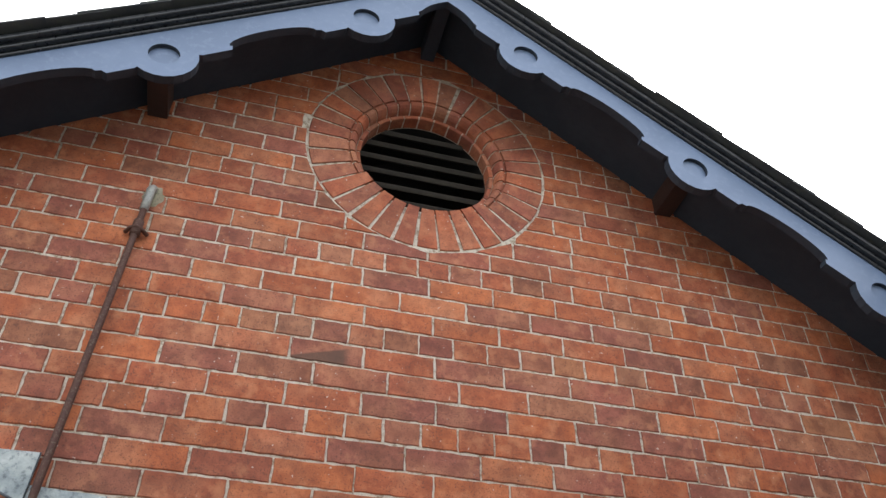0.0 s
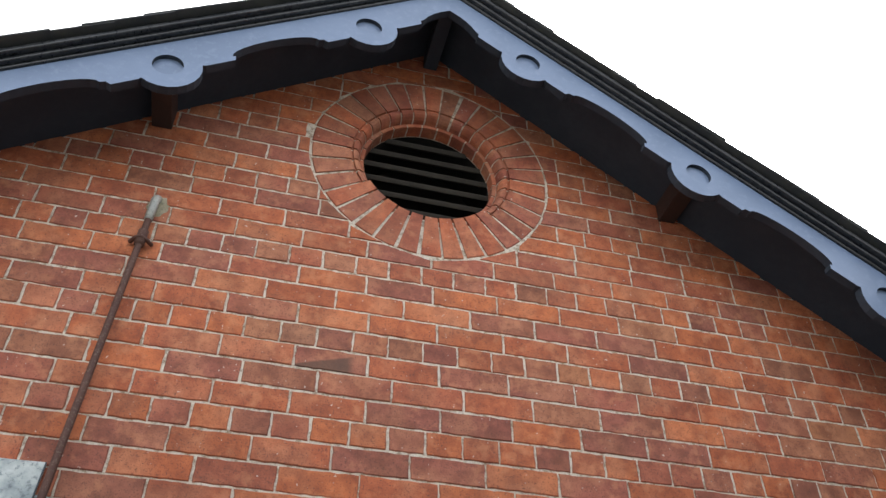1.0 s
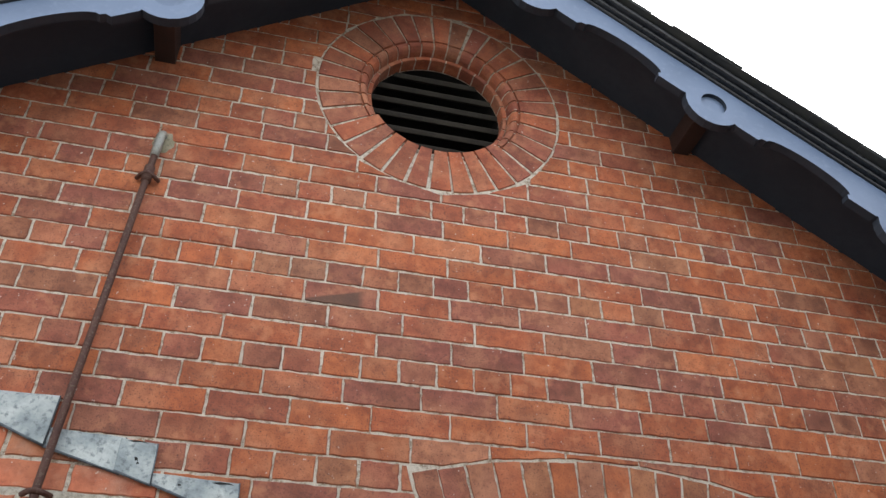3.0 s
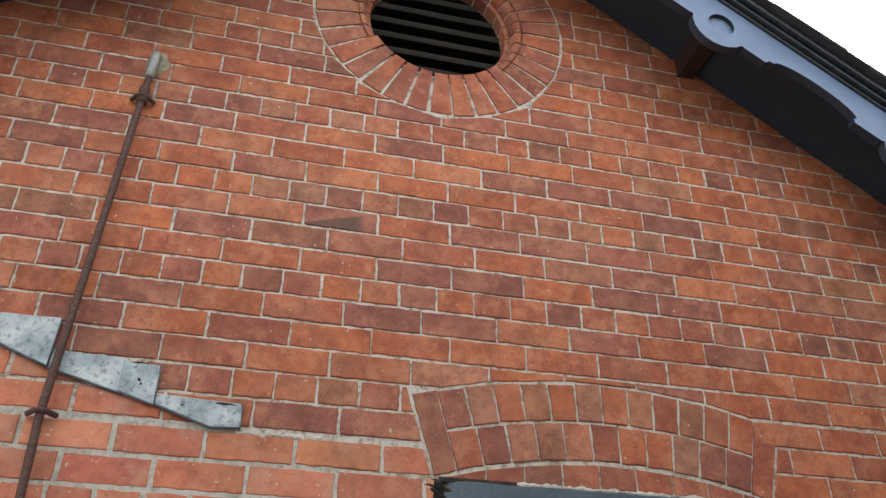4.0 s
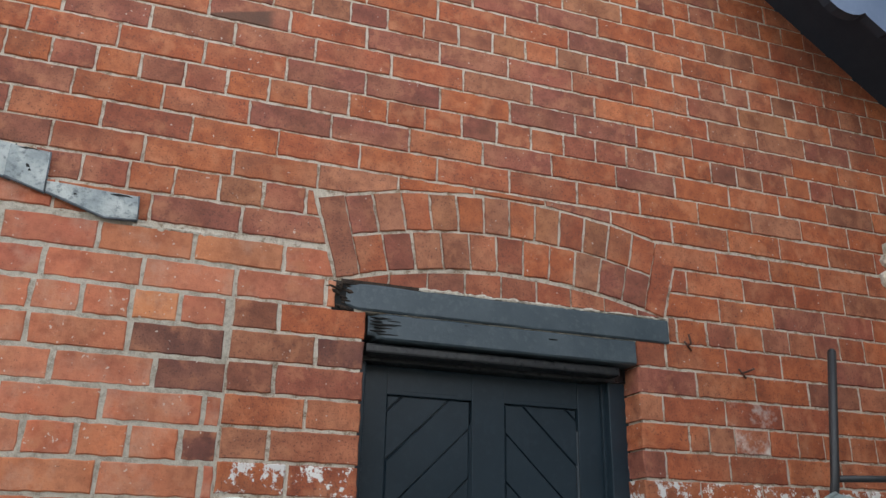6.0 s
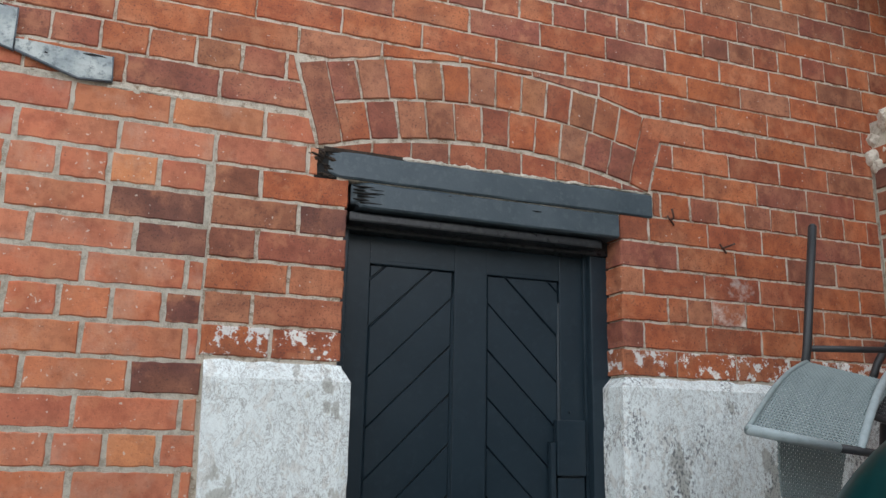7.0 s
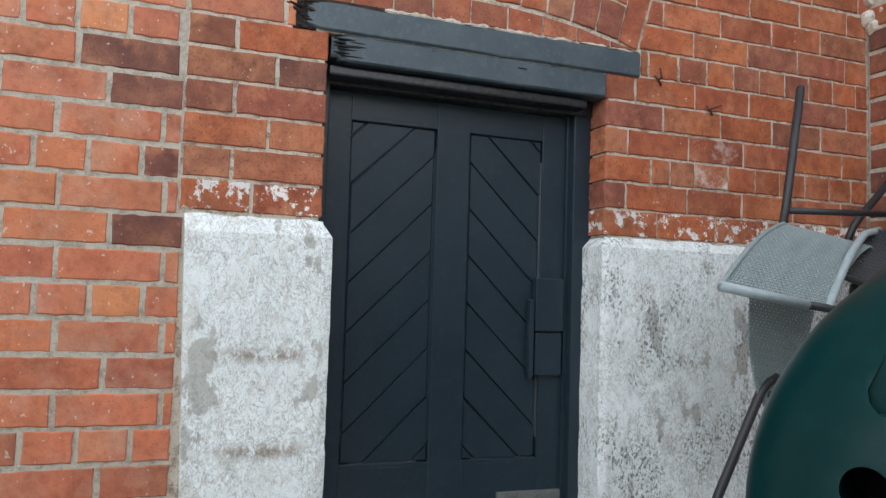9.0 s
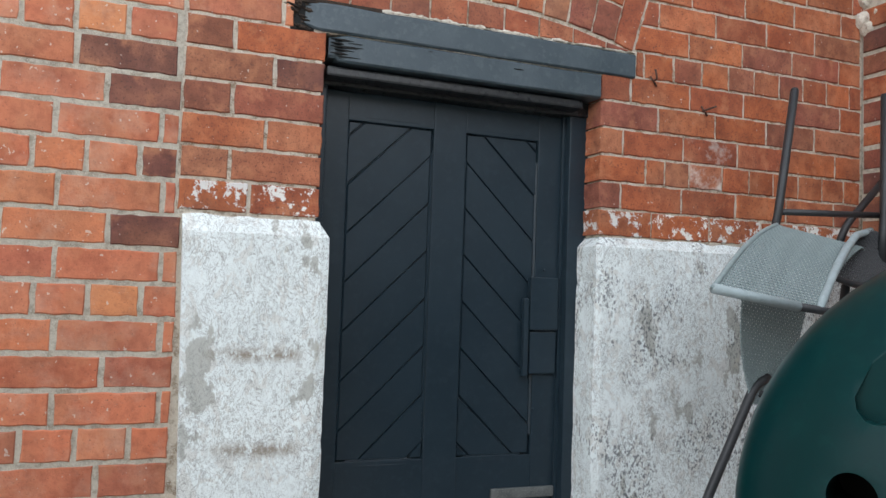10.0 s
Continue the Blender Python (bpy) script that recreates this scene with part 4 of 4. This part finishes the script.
for nm, pts, r, mat, lab in (("front_roll", [FL, FL.lerp(FR, 0.8)], 0.0125, weave_pale, "pale cord-wrapped front rail"),
                             ("side_roll", edge(1.0)[:14] + [BR + Vector((0.05, 0.02, -0.01)), BR + Vector((0.075, 0.03, -0.05))], 0.011, weave_pale, "pale cord-wrapped side rail"),
                             ("side_roll", edge(0.0), 0.007, weave_grey, ""),
                             ("front_tube", [FL.lerp(FR, 0.75), FR + Vector((0.12, 0, -0.01))], 0.0105, tube_grey, ""),
                             ("leg", rounded([(2.376, -0.22, 2.067), (2.319, -0.22, 1.70), (2.312, -0.20, 1.60)], 0.02), 0.0125, tube_grey, ""),
                             ("stretcher", [(2.325, -0.22, 1.705), (2.73, -0.22, 1.722)], 0.0095, tube_grey, ""),
                             ("leg", rounded([(2.870, -0.12, 1.868), (2.694, -0.12, 1.698), (2.66, -0.12, 1.63)], 0.03), 0.012, tube_grey, ""),
                             ("leg", rounded([(2.735, -0.23, 2.10), (2.72, -0.24, 1.70), (2.70, -0.24, 1.55)], 0.03), 0.016, tube_grey, ""),
                             ("lower_leg", rounded([(2.185, -0.33, 1.238), (2.132, -0.34, 1.221), (1.982, -0.34, 0.933), (1.62, -0.36, 0.012)], 0.03), 0.0125, tube_grey, ""),
                             ("lower_leg", rounded([(2.55, -0.25, 1.50), (2.50, -0.25, 1.20), (2.42, -0.25, 0.6), (2.40, -0.25, 0.012)], 0.03), 0.0125, tube_grey, ""),
                             ("arm_rim", rim_pts, 0.009, tube_grey, "dark tube under the curved side"),
                             ("brace", [(2.15, -0.33, 1.195), (2.50, -0.25, 1.195)], 0.010, tube_grey, "")):
    pieces.append(part(nm, tube(pts, r, 10), mat, chair, lab, True))
bm = bmesh.new()
made = bmesh.ops.create_uvsphere(bm, u_segments=10, v_segments=6, radius=0.0125)
bmesh.ops.translate(bm, verts=bm.verts, vec=(2.376, -0.22, 2.067))
pieces.append(part("end_cap", bm, tube_grey, chair, smooth=True))
for o in pieces:
    if o.parent == chair:
        o.matrix_parent_inverse = back
    else:
        o.matrix_parent_inverse = Matrix.Identity(4)

# ---- green compost tumbler ----
def tumbler():
    """A shallow plastic drum on a stand; built round its own axis, which points along -y, then turned."""
    R = 0.506
    thing = tagged(empty("compost_tumbler"), "dark green moulded plastic compost tumbler on a stand", "compost bin")
    bm = bmesh.new()
    prof = [(0.0, -0.190), (0.10, -0.187), (0.19, -0.175), (0.27, -0.155), (0.34, -0.127), (0.40, -0.092), (0.445, -0.055), (0.475, -0.022), (0.495, 0.012), (R, 0.055), (R, 0.26), (0.47, 0.30), (0.0, 0.31)]
    n = 72
    rings = []
    for r, y in prof:
        rings.append([bm.verts.new((r * math.cos(a), y, r * math.sin(a))) for a in (2 * math.pi * k / n for k in range(n))] if r else [bm.verts.new((0, y, 0))])
    for p, q in zip(rings, rings[1:]):
        for k in range(n):
            bm.faces.new(list(dict.fromkeys((p[k % len(p)], p[(k + 1) % len(p)], q[(k + 1) % len(q)], q[k % len(q)]))))
    shell = part("shell", bm, green_plastic, thing, smooth=True)
    cutters = []
    bm = bmesh.new()
    poly = [(-0.301, 0.23), (-0.298, 0.212), (-0.286, 0.198), (-0.273, 0.195), (-0.219, 0.198), (-0.209, 0.321), (-0.22, 0.4), (-0.245, 0.358)]
    slab(bm, poly, -0.3, -0.094, 0.001)
    cutters.append(link_mesh("cutter", bm, green_plastic))
    bm = bmesh.new()
    bmesh.ops.create_cone(bm, cap_ends=True, segments=32, radius1=0.036, radius2=0.036, depth=0.34)
    bmesh.ops.rotate(bm, verts=bm.verts, matrix=Matrix.Rotation(radians(90), 3, "X"))
    bmesh.ops.translate(bm, verts=bm.verts, vec=(-0.301, -0.12, 0.088))
    cutters.append(link_mesh("cutter", bm, green_plastic))
    for c in cutters:
        mod = shell.modifiers.new("sink", "BOOLEAN")
        mod.operation, mod.object, mod.solver = "DIFFERENCE", c, "EXACT"
    bev = shell.modifiers.new("ease", "BEVEL")
    bev.width, bev.segments, bev.angle_limit = 0.009, 4, radians(35)
    me = bpy.data.meshes.new_from_object(shell.evaluated_get(bpy.context.evaluated_depsgraph_get()))
    shell.modifiers.clear()
    shell.data = me
    for c in cutters:
        bpy.data.objects.remove(c)
    # near-black disc: the shade inside the plug hole put into colour
    part("plug_hole", tube([(-0.301, 0.030, 0.088), (-0.301, 0.042, 0.088)], 0.0355, 24), hollow_shade, thing, "near-black disc painting the plug hole's shade")
    for sx in (-1, 1):
        part("leg", tube([(sx * 0.42, 0.19, -0.22), (sx * 0.34, 0.19, -1.066)], 0.02, 10), tube_grey, thing, "dark steel leg", True)
    part("foot_bar", tube([(-0.38, 0.19, -1.052), (0.38, 0.19, -1.052)], 0.014, 8), tube_grey, thing, "dark steel foot bar", True)
    thing.matrix_basis = pose(1.832, -1.339, 1.068, 0, 0, -54)
    return thing


tumbler()

# ---- brick by brick ----
def brick_mesh(w, h, depth, seed):
    random.seed(seed)
    bm = slab(bmesh.new(), broken([(-w / 2, -h / 2), (w / 2, -h / 2), (w / 2, h / 2), (-w / 2, h / 2)]), 0.0, depth, 0.0030, 0.0018)
    bmesh.ops.recalc_face_normals(bm, faces=bm.faces)
    me = bpy.data.meshes.new("brick")
    bm.to_mesh(me)
    bm.free()
    return me


def broken(poly, step=0.021):
    """The outline with its long edges parted, so that they can be uneven."""
    out = []
    for (ax, az), (bx, bz) in zip(poly, poly[1:] + poly[:1]):
        n = max(1, round(math.hypot(bx - ax, bz - az) / step))
        out += [(ax + (bx - ax) * k / n, az + (bz - az) * k / n) for k in range(n)]
    return out


BRICK_SETS = {}


def shared_brick(kind, material, joint):
    key = (kind, material.name, joint)
    if key not in BRICK_SETS:
        w = STRETCHER if kind == "stretcher" else HEADER
        BRICK_SETS[key] = [brick_mesh(w - joint, COURSE - joint, 0.10, 100 + k) for k in range(9)]
        for me in BRICK_SETS[key]:
            me.materials.append(material)
    return BRICK_SETS[key]


def spread(x):
    """Bricks run a little shorter towards the ends of the wall."""
    return min(1.03, max(0.90, 1.03 - (0.060 if x < 1.1 else 0.080) * (x - 1.1) ** 2))


def course_cuts(anchor, unit, x0, x1):
    xs = [anchor]
    while xs[-1] < x1:
        xs.append(xs[-1] + unit * spread(xs[-1] + unit / 2))
    while xs[0] > x0:
        xs.insert(0, xs[0] - unit * spread(xs[0] - unit / 2))
    return xs


def course_z(k):
    return 3.05 + (COURSE * k if k <= 0 else 0.0797 * k)


dice = random.Random(5)
SEEN0, SEEN1 = -0.80, 3.02
rest_of = {}


def lay(wall, x0, x1, z, h, joint, material, cutters=(), xmin=-9.0, xmax=9.0, unit=STRETCHER):
    """One brick of a course, trimmed by what it meets."""
    x0, x1 = max(x0, xmin), min(x1, xmax)
    if x1 - x0 < 0.025:
        return
    jx = joint + dice.uniform(-0.002, 0.002)
    poly = [(x0 + jx / 2, z - h / 2 + joint / 2), (x1 - jx / 2, z - h / 2 + joint / 2), (x1 - jx / 2, z + h / 2 - joint / 2), (x0 + jx / 2, z + h / 2 - joint / 2)]
    whole = area(poly)
    for cut in cutters:
        poly = cut(poly)
        if area(poly) < 0.0004:
            return
    px = sum(p[0] for p in poly) / len(poly)
    out = dice.uniform(-0.0018, 0.0012)
    if not SEEN0 < px < SEEN1 or z < 0.80:
        bm, _ = rest_of.setdefault(wall.name, (bmesh.new(), material))
        slab(bm, poly, out, 0.05, 0.003)
        return
    full = abs(area(poly) - whole) < 1e-6 and (x1 - x0) > 0.85 * unit
    if full:
        kind = "stretcher" if unit > 0.2 else "header"
        ob = new("brick", dice.choice(shared_brick(kind, material, joint)))
        ob.scale = ((x1 - x0 - jx) / (unit - joint), 1, (h - joint) / (COURSE - joint))
        ob.location = ((x0 + x1) / 2, out, z + dice.uniform(-0.001, 0.001))
        ob.rotation_euler = (0, radians(dice.uniform(-0.35, 0.35)), radians(dice.uniform(-0.3, 0.3)))
        ob.parent = wall
    else:
        random.seed(int((px * 37 + z * 91) * 1000))
        cx, cz = px, sum(p[1] for p in poly) / len(poly)
        ob = part("brick", slab(bmesh.new(), broken([(x - cx, zz - cz) for x, zz in poly]), 0.0, 0.10, 0.0030, 0.0018), material, wall)
        ob.location = (cx, out, cz)
    return ob


def cut_gable(poly):
    for side in (-1, 1):
        poly = clip(poly, AXIS, EAVE_Z + 0.05, -side * math.sin(PITCH), -math.cos(PITCH)) if poly else poly
    return poly


def cut_oculus(poly):
    cx, cz = sum(p[0] for p in poly) / len(poly) - OC_X, sum(p[1] for p in poly) / len(poly) - OC_Z
    r = math.hypot(cx, cz)
    if r > OC_OUT + 0.2:
        return poly
    ux, uz = cx / r, cz / r
    far = max(math.hypot(x - OC_X, z - OC_Z) for x, z in poly)
    if far < OC_OUT + 0.02:
        return []
    k = OC_OUT - 0.004
    return clip(poly, OC_X + ux * k, OC_Z + uz * k, ux, uz)


def cut_arch(poly):
    cx, cz = sum(p[0] for p in poly) / len(poly) - ARCH_X, sum(p[1] for p in poly) / len(poly) - ARCH_Z
    r, a = math.hypot(cx, cz), math.atan2(cx, cz)
    if r > ARCH_OUT + 0.2 or abs(a) > ARCH_A + 0.12:
        return poly
    side = 1 if a > 0 else -1
    nx, nz = side * math.cos(ARCH_A), -math.sin(ARCH_A)
    beside = clip(poly, ARCH_X + nx * 0.004, ARCH_Z + nz * 0.004, nx, nz)
    ux, uz = math.sin(a), math.cos(a)
    over = clip(poly, ARCH_X + ux * (ARCH_OUT + 0.004), ARCH_Z + uz * (ARCH_OUT + 0.004), ux, uz)
    if abs(a) > ARCH_A + 0.02 and r > ARCH_OUT - 0.03:
        return poly
    return over if area(over) > area(beside) else beside


# anchors: where one upright joint of each course stands; every fourth course is of headers
ANCHORS = {11: 0.182, 10: 0.302, 9: 0.196, 8: 0.285, 7: 0.295, 6: 0.408, 5: 0.711, 4: 0.33, 3: 0.717, 2: 0.851, 1: 0.733, 0: 0.804,
           -1: 0.741, -2: 0.822, -3: 0.745, -4: 0.817, -5: 0.887, -6: 0.741, -7: 0.86, -8: 0.715, -9: 0.665}
EAST = {6: 1.740, 7: 1.518}   # anchors past the round window
DARKER = ((0.535, 1.977), (0.579, 1.892), (0.60, 1.727), (0.61, 1.574))


TAN = ((0.40, 3.05), (0.51, 3.05), (1.42, 3.05), (1.63, 3.05), (1.75, 3.29), (1.20, 3.13), (2.45, 2.96), (1.60, 3.46), (0.66, 2.40))


def pick(k, x):
    r, z = dice.random(), course_z(k)
    if any(abs(x - tx) < 0.062 and abs(z - tz) < 0.045 for tx, tz in TAN):
        return brick_buff
    plum = 0.42 - 0.8 * math.hypot((x - 1.2) / 1.1, (z - 2.95) / 0.75) + (0.45 if x > 1.9 and z < 2.35 else 0.0)
    if r < 0.09 + max(0.0, plum):
        return brick_plum
    return brick_orange if r > 0.52 else brick_red


for k in range(20, -10, -1):
    header = k % 4 == 0
    unit = HEADER if header else STRETCHER
    anchor = ANCHORS.get(k, 0.90 + 0.1143 * (k % 2))
    z = course_z(k)
    wall = wall_gable if k >= -1 else wall_front
    cuts = course_cuts(anchor, unit, W0, W1)
    if k in EAST:
        cuts = [x for x in cuts if x < 0.90] + [x for x in course_cuts(EAST[k], unit, 0.95, W1) if x > 1.0]
    for x0, x1 in zip(cuts, cuts[1:]):
        if x0 < W0 + 0.01 or x1 > W1 - 0.01:
            continue
        m = (x0 + x1) / 2
        if k < -7 and m > 1.444:
            continue
        below = m < 0.42 and z < 2.40 - 0.22 * m - 0.03
        lay(wall, x0, x1, z, COURSE if k <= 0 else 0.0797, 0.011 if below else 0.0068, brick_inner if below else brick_sooty if (k == -1 and x0 < 0.62 < x1) else pick(k, m),
            [cut_gable, cut_oculus] if k >= 0 else [cut_gable] if k > -3 else [cut_arch], unit=unit)

# beside the door and the arch, on the right
RIGHT = {-8: 2.177, -9: 2.270, -10: 2.168, -11: 2.112, -12: 2.175, -13: 2.058, -14: 2.153, -15: 2.015, -16: 2.148, -17: 2.040}
PATCHED = (1.70, 2.015, 2.086, 2.176, 2.303, 2.410, 2.510, 2.615, 2.720, 2.815, 2.93)   # the uneven course beside the lime stain
for k, anchor in RIGHT.items():
    header = k in (-11, -15)
    unit = HEADER if header else STRETCHER
    cuts = PATCHED if k == -15 else course_cuts(anchor, unit, 1.6, W1)
    z = course_z(k) - 0.004
    left = 1.444 if k > -11 else 1.972 if k == -11 else DOOR_R
    right = W1 if k > -6 else CORNER
    for x0, x1 in zip(cuts, cuts[1:]):
        mat = brick_flaked if k == -17 else brick_patch if (k == -15 and x0 == 2.176) else brick_bloom if (k == -14 and x0 < 2.25 < x1) else pick(k, x0)
        lay(wall_front, x0, x1, z, COURSE, 0.0068, mat, [cut_arch] if k > -11 else [], left, right, unit)

# narrow pier between the straight joint and the door
PIER = {-12: 0.788, -13: 0.890, -14: 0.789, -15: 0.874, -16: 0.789, -17: 0.84}
for k, joint_x in PIER.items():
    z = course_z(k) - 0.012
    end = 0.93 if k >= -11 else DOOR_L
    mat = brick_flaked if k == -17 else brick_red
    for x0, x1 in ((SEAM, joint_x), (joint_x, end)):
        lay(wall_front, x0, x1, z, COURSE + 0.001, 0.009, brick_dark if (k, x0 > 0.75) == (-13, True) else mat, [cut_arch] if k == -10 else [], SEAM, end, unit=STRETCHER)

# paler brickwork below the lead
LOW = {-10: 0.324, -11: 0.438, -12: 0.31, -13: 0.430, -14: 0.500, -15: 0.394, -16: 0.35, -17: 0.406, -18: 0.520, -19: 0.410, -20: 0.37, -21: 0.417, -22: 0.523, -23: 0.422, -24: 0.36}
for k in range(-10, -36, -1):
    z = course_z(-9) - 0.009 - 0.0835 * (-9 - k)
    header = k % 4 == 0
    unit = HEADER if header else STRETCHER
    cuts = course_cuts(LOW.get(k, 0.41 + 0.1143 * (k % 2)), unit, W0, 1.0)
    for x0, x1 in zip(cuts, cuts[1:]):
        if x0 < W0 + 0.01:
            continue
        dark = any(abs(zz - z) < 0.042 and x0 < xx < x1 for xx, zz in DARKER)
        lay(wall_infill, x0, x1, z, 0.0835, 0.0115, brick_dark if dark else brick_inner, [cut_arch] if k == -10 else [], -9.0, 0.938 if k > -12 else SEAM + 0.003 if k > -18 else SEAM + 0.016, unit)
for name, (bm, mat) in rest_of.items():
    part("brick_field", bm, mat, bpy.data.objects[name], kind="stuff")

# arch: two rings of headers between long skew bricks, and the low bricks under it
arch = tagged(empty("door_arch", (ARCH_X, 0, 2.2)), "shallow relieving arch of two rings of red header bricks", "arch")
back = Matrix.Translation((-ARCH_X, 0, -2.2))


def wedge(r0, r1, a0, a1, material):
    poly = [(ARCH_X + r * math.sin(a), ARCH_Z + r * math.cos(a)) for r, a in ((r0, a0), (r0, a1), (r1, a1), (r1, a0))]
    cx, cz = sum(p[0] for p in poly) / 4, sum(p[1] for p in poly) / 4
    ob = part("brick", slab(bmesh.new(), broken([(x - cx, z - cz) for x, z in poly]), 0.0, 0.10, 0.0030, 0.0018), material, arch)
    ob.location = (cx, dice.uniform(-0.003, 0.0), cz)
    ob.matrix_parent_inverse = back


random.seed(3)
skew = 0.0385
for side in (-1, 1):
    lo, hi = sorted((side * (ARCH_A - 0.003), side * (ARCH_A - skew)))
    wedge(ARCH_IN + 0.004, ARCH_OUT - 0.002, lo, hi, brick_red)
mid_r = (ARCH_IN + ARCH_OUT) / 2
for r0, r1, n in ((mid_r + 0.003, ARCH_OUT - 0.003, 12), (ARCH_IN + 0.007, mid_r - 0.003, 11)):
    span = 2 * (ARCH_A - skew)
    for i in range(n):
        a = -ARCH_A + skew + span * i / n
        wedge(r0, r1 + dice.uniform(-0.004, 0.002), a + 0.0018, a + span / n - 0.0018, brick_buff if dice.random() < 0.10 else brick_red)
cuts = [0.965 + 0.1125 * i for i in range(10)]
for x0, x1 in zip(cuts, cuts[1:]):
    x1 = min(x1, 1.945)
    top = lambda x: ARCH_Z + math.sqrt(ARCH_IN ** 2 - (x - ARCH_X) ** 2) - 0.006
    if top(x0) < 2.186 and top(x1) < 2.186:
        continue
    poly = [(x0 + 0.003, 2.184), (x1 - 0.003, 2.184), (x1 - 0.003, max(top(x1), 2.187)), (x0 + 0.003, max(top(x0), 2.187))]
    cx, cz = (x0 + x1) / 2, 2.21
    ob = part("brick", slab(bmesh.new(), [(x - cx, z - cz) for x, z in poly], 0.0, 0.10, 0.002, 0.001), brick_red, arch)
    ob.location = (cx, -0.001, cz)
    ob.matrix_parent_inverse = back

# the face of the cross wall
for k in range(-8, -30, -1):
    z = course_z(k) + 0.03
    y = -0.02 - 0.1 * (k % 2)
    first = True
    y = 0.0
    while y > -0.38:
        length = STRETCHER if not (first and k % 2) else HEADER
        first = False
        bm = slab(bmesh.new(), [(-length / 2 + 0.006, -0.034), (length / 2 - 0.006, -0.034), (length / 2 - 0.006, 0.034), (-length / 2 + 0.006, 0.034)], 0.0, 0.1, 0.004, 0.002)
        ob = part("brick", bm, brick_dark if dice.random() < 0.35 else brick_red, cross)
        ob.matrix_basis = pose(CORNER + dice.uniform(-0.004, 0.004), y - length / 2, z, 0, 0, -90)
        y -= length
